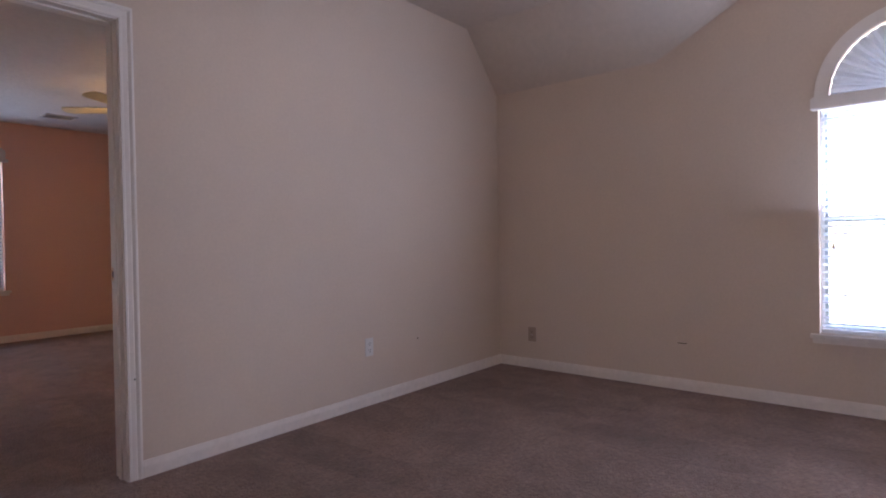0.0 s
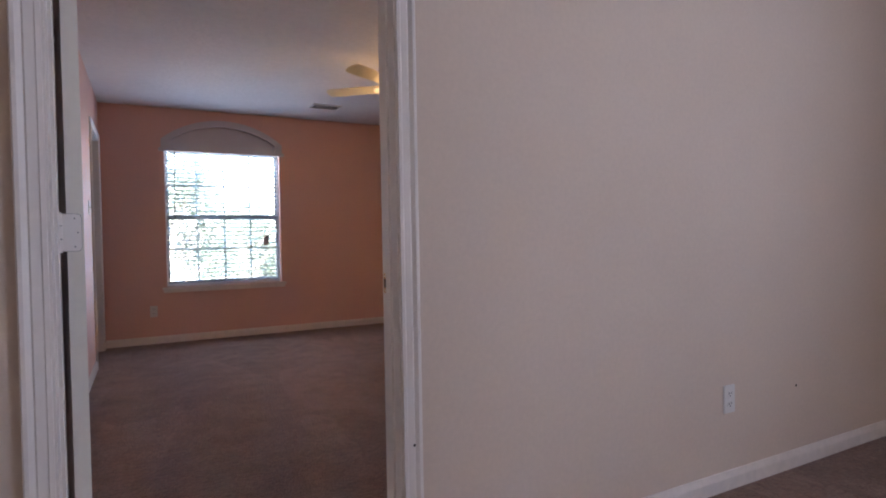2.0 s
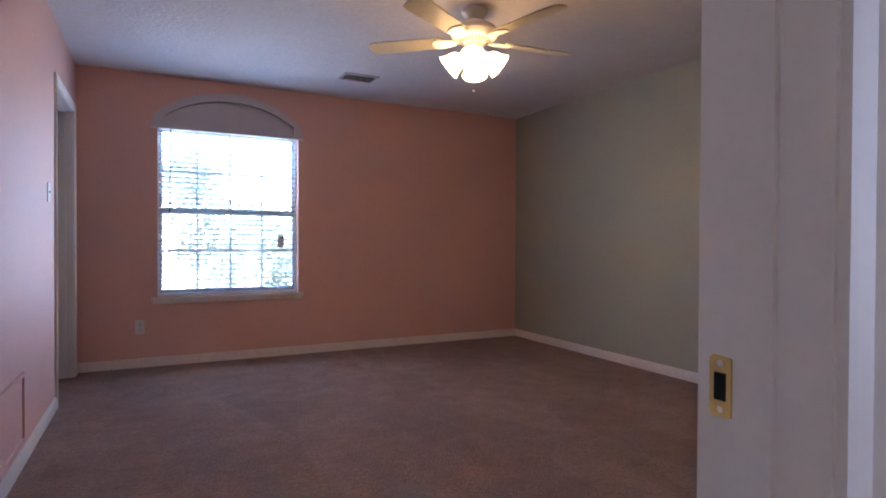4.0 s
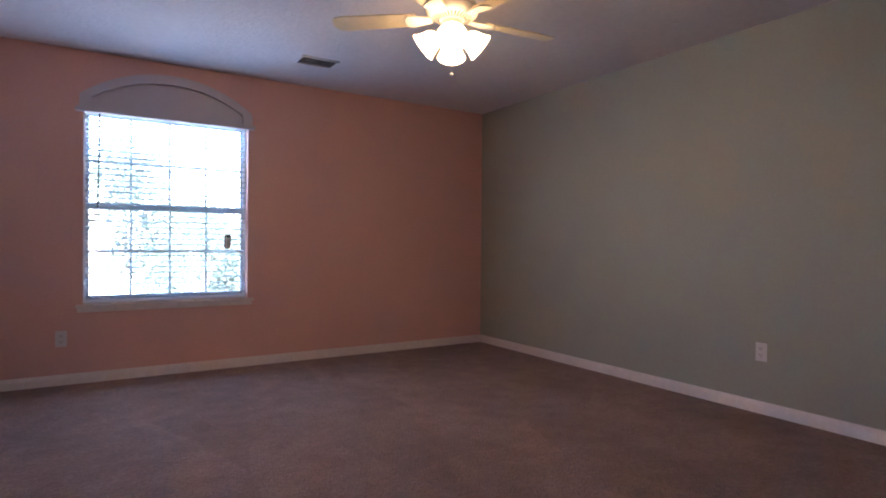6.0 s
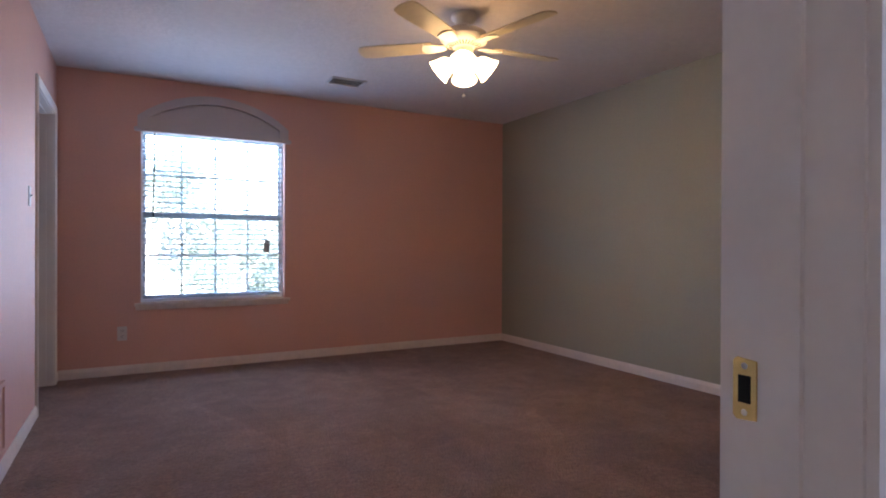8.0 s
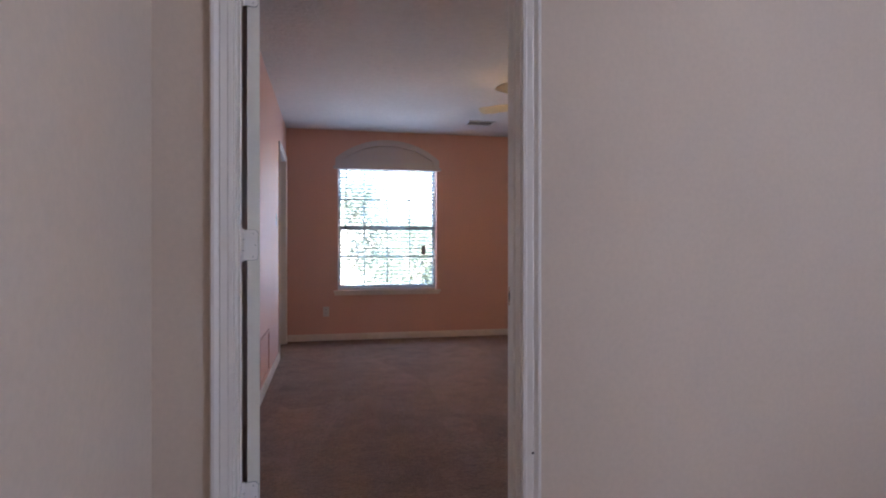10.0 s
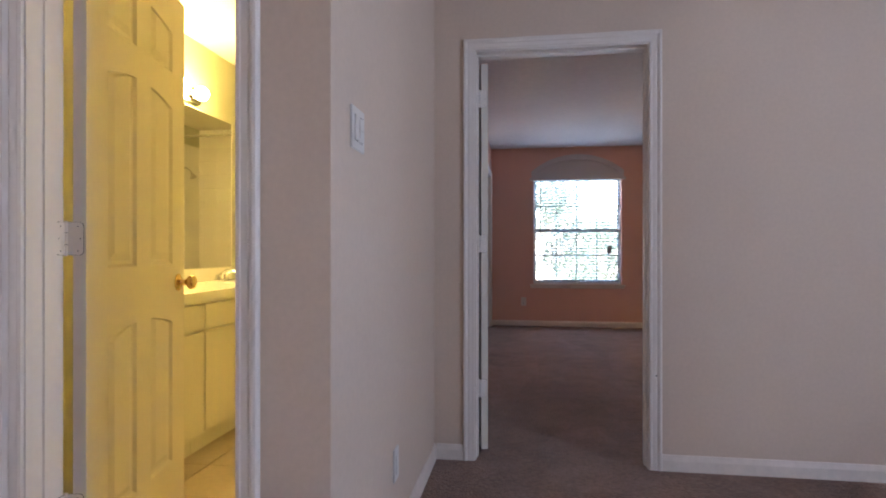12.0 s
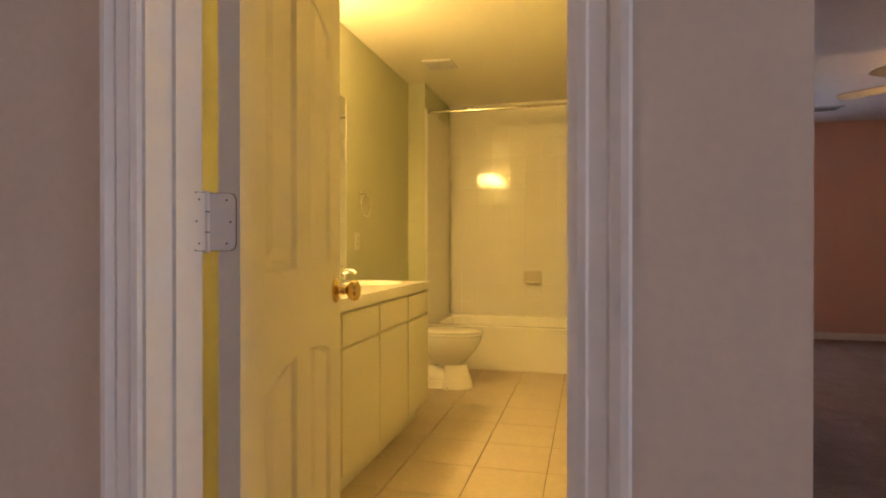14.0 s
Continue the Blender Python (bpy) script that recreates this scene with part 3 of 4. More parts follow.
def blind(name, axis, lo, hi, z0, z1, at, label, wand_side, mat=M_SLAT_SHADED, lean=-11.0):
    ob = thing(name, ((lo + hi) / 2, at, z1) if axis == "y" else (at, (lo + hi) / 2, z1), label, "blind")
    base = ob.location.copy()

    def add(n, bm, mat, lab=""):
        bmesh.ops.translate(bm, verts=bm.verts, vec=-base)
        return part(n, bm, mat, ob, lab, bevel=0.0015)
    add("headrail", slab(B(), axis, lo + 0.006, hi - 0.006, at - 0.022, at + 0.026, z1 - 0.045, z1 - 0.002), M_VINYL)
    add("bottom_rail", slab(B(), axis, lo + 0.010, hi - 0.010, at - 0.022, at + 0.022, z0 + 0.004, z0 + 0.022), M_VINYL)
    me = slat_mesh(axis, hi - lo - 0.024, mat)
    count = int((z1 - z0 - 0.09) / 0.0425)
    for i in range(count):
        z = z0 + 0.045 + i * (z1 - z0 - 0.10) / (count - 1)
        o = new("slat", me)
        o.parent = ob
        tilt = lean + 1.2 * math.sin(i * 2.3)
        off = Vector((0, 0, z - z1))
        o.matrix_basis = Matrix.Translation(off) @ (pose(0, 0, 0, tilt, 0, 0) if axis == "y" else pose(0, 0, 0, 0, -tilt, 0))
    for f in (0.14, 0.5, 0.86):
        p = lo + (hi - lo) * f
        bm = B()
        for d in (-0.026, 0.026):
            slab(bm, axis, p - 0.001, p + 0.001, at + d - 0.0006, at + d + 0.0006, z0 + 0.02, z1 - 0.04)
        add("ladder_cord", bm, M_VINYL)
    if wand_side:
        p = lo + 0.10 if wand_side < 0 else hi - 0.10
        pts = [(p, at - 0.034, z1 - 0.05), (p - 0.004, at - 0.036, z1 - 0.4), (p - 0.010, at - 0.034, z1 - 0.75)]
        bm = tube(B(), pts if axis == "y" else [(b, a, c) for a, b, c in pts], 0.006, 8)
        add("wand", bm, M_DARK, "dark tilt wand")
    return ob


x0, x1, z0, z1 = WIN
window_1 = tagged(new("window_1"), "white window with arched trim over closed sash", "window", kind="structure")
window_unit(window_1, "y", x0, x1, z0, z1, BED_Y, 2, 4)
# ledge and arched panel above the bedroom window
cx = (x0 + x1) / 2
bm = B()
z1 -= 0.05
box(bm, x0 - 0.05, x1 + 0.05, BED_Y - 0.045, BED_Y, z1 - 0.002, z1 + 0.032)
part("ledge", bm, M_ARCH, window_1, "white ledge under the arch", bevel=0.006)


def arch_line(half, spring, rise, z, n=28):
    r = (half * half + rise * rise) / (2 * rise)
    a0 = math.asin(half / r)
    return [(cx + r * math.sin(a0 * (1 - 2 * i / n)), z + spring + rise - r + r * math.cos(a0 * (1 - 2 * i / n))) for i in range(n + 1)]


zb = z1 + 0.032
half = (x1 - x0) / 2 + 0.025
outer = [(cx + half, zb)] + arch_line(half, 0.09, 0.225, zb) + [(cx - half, zb)]
inner = [(cx + half - 0.075, zb)] + arch_line(half - 0.075, 0.075, 0.17, zb) + [(cx - half + 0.075, zb)]
bm = B()
lo, hi, ilo, ihi = [], [], [], []
for pts, store_a, store_b in ((outer, lo, hi), (inner, ilo, ihi)):
    for p in pts:
        store_a.append(bm.verts.new((p[0], BED_Y - 0.034, p[1])))
        store_b.append(bm.verts.new((p[0], BED_Y, p[1])))
for i in range(len(lo) - 1):
    bm.faces.new((lo[i], lo[i + 1], ilo[i + 1], ilo[i]))
    bm.faces.new((lo[i], hi[i], hi[i + 1], lo[i + 1]))
    bm.faces.new((ilo[i], ilo[i + 1], ihi[i + 1], ihi[i]))
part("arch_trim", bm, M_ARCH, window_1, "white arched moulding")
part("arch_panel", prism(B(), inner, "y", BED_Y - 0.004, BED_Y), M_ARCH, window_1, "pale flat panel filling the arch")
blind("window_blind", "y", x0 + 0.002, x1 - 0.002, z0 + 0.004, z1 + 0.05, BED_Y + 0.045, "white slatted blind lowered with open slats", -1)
tag = thing("paper_tag", (1.366, BED_Y + 0.0255, 1.047), "small grey paper tag stuck on the window blind", "tag")
tag.rotation_euler = (0, radians(4), 0)
part("paper", box(B(), -0.027, 0.027, -0.0012, 0, -0.055, 0.036), M_STICKER, tag)
part("tag_header", box(B(), -0.026, 0.026, -0.0014, 0, 0.0365, 0.056), M_DARK, tag, "dark strip along the top")

y0, y1, z0, z1 = AWIN
window_2 = tagged(new("window_2"), "tall white window with a sunburst arch", "window", kind="structure")
window_unit(window_2, "x", y0, y1, z0, z1, ROOM_X, 1, 1)
z1 -= 0.05
bm = box(B(), ROOM_X - 0.045, ROOM_X, y0 - 0.035, y1 + 0.035, z1, z1 + 0.075)
box(bm, ROOM_X, ROOM_X + 0.149, y0 + 0.002, y1 - 0.002, z1 + 0.052, z1 + 0.0745)
part("ledge", bm, M_TRIM, window_2, "white transom ledge under the arch", bevel=0.008)
bm = B()
rows = []
for r, d in ((AW_R, 0.0), (AW_R, 0.02), (AW_R + 0.07, 0.02), (AW_R + 0.07, 0.0)):
    rows.append([bm.verts.new((ROOM_X - d, AW_C + r * math.cos(math.pi * i / 36), z1 + 0.076 + r * math.sin(math.pi * i / 36))) for i in range(37)])
for a, b in zip(rows, rows[1:]):
    for i in range(36):
        bm.faces.new((a[i], a[i + 1], b[i + 1], b[i]))
part("arch_trim", bm, M_TRIM, window_2, "white half-round moulding", smooth=False)
bm = B()
hub, pleats = [], []
N = 48
for i in range(N + 1):
    a = math.pi * i / N
    d = 0.030 + (0.016 if i % 2 else -0.002)
    hub.append(bm.verts.new((ROOM_X + 0.036, AW_C + 0.03 * math.cos(a), z1 + 0.08 + 0.03 * math.sin(a))))
    pleats.append(bm.verts.new((ROOM_X + d + 0.01, AW_C + (AW_R - 0.004) * math.cos(a), z1 + 0.08 + (AW_R - 0.004) * math.sin(a))))
for i in range(N):
    bm.faces.new((hub[i], hub[i + 1], pleats[i + 1], pleats[i]))
shade = finish("sunburst_shade", bm, M_PLEAT)
tagged(shade, "white pleated sunburst shade in the arch", "shade")
pane = part("pane", prism(B(), [(AW_C + (AW_R + 0.01) * math.cos(math.pi * i / 24), z1 + 0.08 + (AW_R + 0.01) * math.sin(math.pi * i / 24)) for i in range(25)], "x", ROOM_X + 0.11, ROOM_X + 0.114), M_GLASS, window_2, "half-round glass")
pane.visible_shadow = False
tall_blind = blind("window_blind", "x", y0 + 0.002, y1 - 0.002, z0 + 0.004, z1 + 0.05, ROOM_X + 0.026, "white slatted blind lowered over the tall window", 0, M_SLAT_PALE, -24.0)
bm = lathe(B(), [(0, -0.018), (0.007, -0.016), (0.009, -0.004), (0.004, 0.014), (0, 0.018)], Matrix.Translation((-0.030, TASSEL_Y - AW_C, TASSEL_Z - z1 - 0.05)), 12)
part("cord_tassel", bm, M_TAN, tall_blind, "small dark pull-cord tassel", smooth=True)


# Unseen window, added only as an opening for the side fill light.
p0, p1, z0, z1 = BWIN
window_3 = tagged(new("window_3"), "unseen white window added to light the carpeted room", "window", kind="structure")
bm = B()
for a, b, c, d in ((p0, p0 + 0.04, z0, z1), (p1 - 0.04, p1, z0, z1), (p0 + 0.04, p1 - 0.04, z0, z0 + 0.04), (p0 + 0.04, p1 - 0.04, z1 - 0.04, z1)):
    box(bm, FAR_X - 0.11, FAR_X - 0.05, a, b, c, d)
part("window_frame", bm, M_VINYL, window_3, bevel=0.002)
pane = part("pane", box(B(), FAR_X - 0.082, FAR_X - 0.078, p0 + 0.035, p1 - 0.035, z0 + 0.035, z1 - 0.035), M_GLASS, window_3, "clear window glass")
pane.visible_shadow = False


# ---- ceiling fan ----
def ceiling_fan(at):
    fan = thing("ceiling_fan", at, "white five-blade ceiling fan with four lit glass shades", "ceiling fan")
    top = CEIL - at[2]
    bm = lathe(B(), [(0, top), (0.075, top), (0.078, top - 0.02), (0.055, top - 0.05), (0.04, top - 0.06), (0.04, top - 0.075)], steps=32)
    part("canopy", bm, M_FAN, fan, smooth=True)
    h = 0.0
    bm = lathe(B(), [(0.04, h + 0.145), (0.10, h + 0.14), (0.135, h + 0.12), (0.145, h + 0.09), (0.135, h + 0.065), (0.11, h + 0.05), (0.06, h + 0.035), (0.05, h + 0.03)], steps=40)
    body = part("motor_housing", bm, M_FAN, fan, smooth=True)
    for i in range(32):
        a = 2 * math.pi * i / 32
        bm = B()
        box(bm, -0.020, 0.020, -0.0030, 0.0030, -0.0012, 0.0012)
        bmesh.ops.transform(bm, matrix=pose(0, 0, 0, 0, 0, math.degrees(a)) @ pose(0.0880, 0, h + 0.0434, 0, -16.7, 0), verts=bm.verts)
        part("vent_slot", bm, M_DARK, body)
    bm = lathe(B(), [(0.05, h + 0.03), (0.055, h + 0.028), (0.055, h - 0.035), (0.045, h - 0.045), (0, h - 0.046)], steps=32)
    part("switch_housing", bm, M_FAN, fan, smooth=True)
    for k in range(5):
        turn = pose(0, 0, h + 0.052, 0, 0, 139 + 72 * k)
        bm = B()
        out = [(0.11, -0.02), (0.15, -0.035), (0.19, -0.045), (0.235, -0.05), (0.25, -0.03), (0.26, 0.0), (0.25, 0.03), (0.235, 0.05), (0.19, 0.045), (0.15, 0.035), (0.11, 0.02)]
        prism(bm, out, "z", -0.012, -0.005)
        bmesh.ops.transform(bm, matrix=turn @ pose(0, 0, 0, 11, 0, 0), verts=bm.verts)
        part("blade_iron", bm, M_FAN, fan, "white scalloped blade bracket")
        out = [(0.19, -0.055), (0.40, -0.064), (0.60, -0.068), (0.645, -0.058), (0.66, -0.03), (0.663, 0.0), (0.66, 0.03), (0.645, 0.058), (0.60, 0.068), (0.40, 0.064), (0.19, 0.055)]
        bm = prism(B(), out, "z", -0.004, 0.003)
        bmesh.ops.transform(bm, matrix=turn @ pose(0, 0, 0, 11, 0, 0), verts=bm.verts)
        part("blade", bm, M_BLADE, fan, "pale wooden fan blade tinted with lamp yellow", bevel=0.0015)
    for k in range(4):
        m = pose(0, 0, h - 0.02, 0, 0, 57.6 + 90 * k) @ pose(0.050, 0, 0, 0, 130, 0)
        bm = lathe(B(), [(0.020, 0.0), (0.020, 0.035), (0.026, 0.04)], m, 20)
        part("lamp_holder", bm, M_FAN, fan, smooth=True)
        bm = lathe(B(), [(0.026, 0.036), (0.040, 0.046), (0.053, 0.068), (0.061, 0.097), (0.072, 0.126), (0.080, 0.138), (0.077, 0.138), (0.058, 0.097), (0.036, 0.050), (0, 0.040)], m, 28)
        shade = part("shade", bm, M_LAMP, fan, "lit frosted glass bell shade", smooth=True)
        prof = [(0.024 * math.sin(math.pi * i / 10), 0.082 - 0.034 * math.cos(math.pi * i / 10)) for i in range(11)]
        part("bulb", lathe(B(), prof, m, 16), M_FANBULB, shade, "glowing lamp bulb", smooth=True)
    bm = tube(B(), [(0, 0, h - 0.046), (0.001, 0, h - 0.16), (0, 0, h - 0.245)], 0.0008, 6)
    chain = part("pull_chain", bm, M_FAN, fan, "thin pull chain")
    bm = lathe(B(), [(0, -0.262), (0.008, -0.259), (0.011, -0.252), (0.008, -0.246), (0, -0.243)], steps=16)
    part("pull_knob", bm, M_FAN, chain, smooth=True)
    return fan


ceiling_fan((2.035, 2.679, 2.208))


def ceiling_register(name, x0, x1, y0, y1, z, along, label, dark):
    ob = thing(name, ((x0 + x1) / 2, (y0 + y1) / 2, z), label, "vent")
    w, d = (x1 - x0) / 2, (y1 - y0) / 2
    part("backing", box(B(), -w + 0.015, w - 0.015, -d + 0.015, d - 0.015, -0.002, -0.0005), M_DARK, ob)
    bm = B()
    for a, b, c, e in ((-w, w, -d, -d + 0.018), (-w, w, d - 0.018, d), (-w, -w + 0.018, -d + 0.018, d - 0.018), (w - 0.018, w, -d + 0.018, d - 0.018)):
        box(bm, a, b, c, e, -0.010, 0)
    part("frame", bm, M_STEEL, ob, bevel=0.002)
    n = int(2 * (d if along == "x" else w) / dark)
    for i in range(n):
        if along == "x":
            c = -d + 0.02 + (2 * d - 0.04) * (i + 0.5) / n
            bm = box(B(), -w + 0.018, w - 0.018, -0.002, 0.002, -0.0008, 0.0008)
            bmesh.ops.transform(bm, matrix=pose(0, c, -0.006, 70, 0, 0), verts=bm.verts)
        else:
            c = -w + 0.02 + (2 * w - 0.04) * (i + 0.5) / n
            bm = box(B(), -0.006, 0.006, -d + 0.018, d - 0.018, -0.0008, 0.0008)
            bmesh.ops.transform(bm, matrix=pose(c, 0, -0.006, 0, 62, 0), verts=bm.verts)
        part("louvre", bm, M_STEEL, ob)
    return ob


ceiling_register("ceiling_vent", 1.72, 2.02, 4.23, 4.43, CEIL, "x", "white louvred ceiling air register", 0.034)
ceiling_register("exhaust_vent", -1.660, -1.436, 1.89, 2.12, CEIL, "x", "square white bathroom exhaust grille", 0.014)


# ---- wall plates ----
def wall_plate(name, at, normal, kind, label, gangs=1, mat_=M_PLATE):
    """Plate on a wall. normal: the wall's face direction, in degrees round z from +x."""
    ob = thing(name, at, label, "outlet" if kind == "outlet" else "switch")
    turn = pose(0, 0, 0, 0, 0, normal)
    w = 0.035 + 0.023 * (gangs - 1)

    def add(n, bm, mat, lab="", bevel=0.0):
        bmesh.ops.transform(bm, matrix=turn, verts=bm.verts)
        return part(n, bm, mat, ob, lab, bevel=bevel)
    add("plate", box(B(), 0, 0.006, -w, w, -0.0575, 0.0575), mat_, bevel=0.0025)
    for g in range(gangs):
        y = (g - (gangs - 1) / 2) * 0.046
        if kind == "outlet":
            for z in (-0.021, 0.021):
                out = [(y + 0.0165 * math.cos(math.pi * i / 8), z + 0.014 * math.sin(math.pi * i / 8)) for i in range(16)]
                add("receptacle", prism(B(), out, "x", 0.006, 0.008), mat_)
                bm = B()
                for dy in (-0.0065, 0.0065):
                    box(bm, 0.008, 0.0085, y + dy - 0.0015, y + dy + 0.0015, z - 0.001, z + 0.008)
                box(bm, 0.008, 0.0085, y - 0.0025, y + 0.0025, z - 0.010, z - 0.005)
                add("slots", bm, M_DARK)
            add("screw", box(B(), 0.006, 0.0075, y - 0.003, y + 0.003, -0.003, 0.003), M_STEEL)
        elif kind == "switch":
            bm = box(B(), 0.006, 0.0075, y - 0.006, y + 0.006, -0.013, 0.013)
            add("collar", bm, mat_, bevel=0.0005)
            bm = box(B(), 0.006, 0.018, y - 0.0045, y + 0.0045, -0.004, 0.005)
            bmesh.ops.transform(bm, matrix=pose(0, 0, 0, 0, -18, 0), verts=bm.verts)
            add("toggle", bm, mat_, bevel=0.001)
            for z in (-0.030, 0.030):
                add("screw", box(B(), 0.006, 0.0068, y - 0.003, y + 0.003, z - 0.003, z + 0.003), M_STEEL)
        elif kind == "rocker":
            add("bezel", box(B(), 0.006, 0.0072, y - 0.0175, y + 0.0175, -0.0345, 0.0345), mat_, bevel=0.0004)
            for z0_, z1_, tilt in ((-0.0325, -0.001, 7), (0.001, 0.0325, -7)):
                bm = box(B(), 0.004, 0.0095, y - 0.0155, y + 0.0155, z0_, z1_)
                bmesh.ops.rotate(bm, cent=(0.007, y, 0), matrix=Matrix.Rotation(radians(tilt * (1 if g else -1) * 0.5), 3, "Y"), verts=bm.verts)
                add("paddle", bm, mat_, bevel=0.0006)
            for z in (-0.0345, 0.0335):
                add("gap", box(B(), 0.0072, 0.0076, y - 0.0155, y + 0.0155, z, z + 0.001), M_DARK)
        else:
            add("insert", box(B(), 0.006, 0.009, y - 0.0165, y + 0.0165, -0.033, 0.033), mat_, bevel=0.001)
    return ob


wall_plate("light_switch", (HALL_X, -1.332, 1.370), 0, "rocker", "white two-gang rocker switch plate on beige wall", 2)
wall_plate("wall_outlet", (2.26, 0, 0.37), -90, "outlet", "white outlet plate on the beige wall")
wall_plate("wall_outlet", (ROOM_X, -0.312, 0.272), 180, "outlet", "tan outlet plate low beside the room corner", 1, M_TAN)
wall_plate("wall_outlet", (BED_X, 2.043, 0.385), 180, "outlet", "white outlet plate on the sage wall")
wall_plate("wall_outlet", (0.219, BED_Y, 0.335), -90, "outlet", "white outlet plate below the window on pink wall")
wall_plate("wall_outlet", (HALL_X, 1.85, 0.36), 0, "outlet", "white outlet plate on the pink side wall")
wall_plate("light_switch", (HALL_X, 3.73, 1.33), 0, "switch", "white switch plate beside the closet doorway")
wall_plate("wall_outlet", (BATH_X, 1.325, 1.075), 0, "outlet", "white outlet plate on the sage bathroom wall")
wall_plate("wall_plate", (HALL_X, -0.872, 0.30), 0, "blank", "small blank plate low on the hall wall")
ob = thing("return_air_grille", (HALL_X, 2.67, 0.27), "pink painted flat grille low on the wall", "grille")
part("panel", box(B(), 0, 0.006, -0.29, 0.29, -0.145, 0.145), M_PINK, ob, bevel=0.002)
bm = B()
for a, b, c, d in ((-0.31, -0.285, -0.165, 0.165), (0.285, 0.31, -0.165, 0.165), (-0.285, 0.285, -0.165, -0.14), (-0.285, 0.285, 0.14, 0.165)):
    box(bm, 0.0, 0.014, a, b, c, d)
part("frame", bm, M_PINK, ob, bevel=0.002)
for name, at, turn, size in (("wall_anchor", (2.727, 0, 0.36), -90, 0.006), ("casing_nail", (0.842, -0.0125, 0.45), -90, 0.004)):
    bm = lathe(B(), [(0, 0.0015), (size * 0.6, 0.0015), (size, 0.0)], pose(0, 0, 0, 0, 0, turn) @ pose(0, 0, 0, 0, 90, 0), 12)
    o = finish(name, bm, M_DARK)
    o.location = at
    tagged(o, "small dark screw hole in the painted surface", "screw hole")


o = finish("wall_scuff", box(B(), -0.0008, 0, -0.03, 0.03, -0.0022, 0.0022), M_DARK)
o.location = (ROOM_X, -1.479, 0.317)
tagged(o, "short dark scuff on the beige wall", "scuff")


# ---- bathroom ----
def vanity_unit(y0, y1, group):
    """One painted cabinet bay with a false drawer front over a door."""
    fx = BATH_X + 0.545
    c = (y0 + y1) / 2
    ob = thing("vanity_cabinet", (fx, c, 0), "cream painted vanity cabinet with drawer front over door", "cabinet", group)

    def add(n, bm, lab="", bevel=0.0):
        bmesh.ops.translate(bm, verts=bm.verts, vec=(-fx, -c, 0))
        return part(n, bm, M_CAB, ob, lab, bevel=bevel)
    add("body", box(B(), BATH_X + 0.004, fx, y0 + 0.0005, y1 - 0.0005, 0.105, 0.785))
    add("toe_kick", box(B(), BATH_X + 0.004, fx - 0.06, y0 + 0.0005, y1 - 0.0005, 0.0, 0.105))
    for n, a, b in (("drawer_front", 0.648, 0.772), ("cabinet_door", 0.125, 0.632)):
        bm = B()
        p, q = y0 + 0.004, y1 - 0.004
        box(bm, fx, fx + 0.018, p, q, a, b)
        add(n, bm, bevel=0.004)
    return ob


for y0, y1 in ((-0.418, -0.140), (-0.140, 0.278), (0.278, 0.703), (0.703, 1.095)):
    vanity_unit(y0, y1, "vanity cabinets under the sink top")

# sink top with an oval bowl
ct = thing("sink_counter", (BATH_X, 0.35, 0.785), "cream cultured marble vanity top with oval sink", "countertop")
bm = B()
X0, X1, Y0, Y1 = 0.004, 0.565, -0.768, 0.765
cxs, cys, rx, ry = 0.30, 0.51, 0.165, 0.215
n = 32
rim = [bm.verts.new((cxs + rx * math.cos(2 * math.pi * i / n), cys + ry * math.sin(2 * math.pi * i / n), 0.045)) for i in range(n)]
corner = [bm.verts.new(p) for p in ((X0, Y0, 0.045), (X1, Y0, 0.045), (X1, Y1, 0.045), (X0, Y1, 0.045))]
edges = [bm.edges.new((corner[i], corner[(i + 1) % 4])) for i in range(4)] + [bm.edges.new((rim[i], rim[(i + 1) % n])) for i in range(n)]
bmesh.ops.triangle_fill(bm, use_beauty=True, edges=edges)
prev = rim
for s, z in ((0.97, 0.035), (0.90, -0.005), (0.75, -0.055), (0.5, -0.085), (0.15, -0.095)):
    nxt = [bm.verts.new((cxs + rx * s * math.cos(2 * math.pi * i / n), cys + ry * s * math.sin(2 * math.pi * i / n), z)) for i in range(n)]
    for i in range(n):
        bm.faces.new((prev[i], prev[(i + 1) % n], nxt[(i + 1) % n], nxt[i]))
    prev = nxt
bm.faces.new(prev)
low = [bm.verts.new((v.co.x, v.co.y, 0.0)) for v in corner]
for i in range(4):
    bm.faces.new((corner[i], corner[(i + 1) % 4], low[(i + 1) % 4], low[i]))
part("slab", bm, M_COUNTER, ct)
part("backsplash", box(B(), X0, 0.024, Y0, Y1, 0.0455, 0.135), M_COUNTER, ct, bevel=0.003)
part("front_lip", box(B(), X1 - 0.012, X1 + 0.006, Y0, Y1 + 0.006, 0.002, 0.050), M_COUNTER, ct, bevel=0.004)
bm = lathe(B(), [(0, 0), (0.018, 0.0), (0.020, 0.004), (0, 0.005)], Matrix.Translation((cxs, cys, -0.0945)), 18)
part("drain", bm, M_CHROME, ct, "chrome drain", smooth=True)

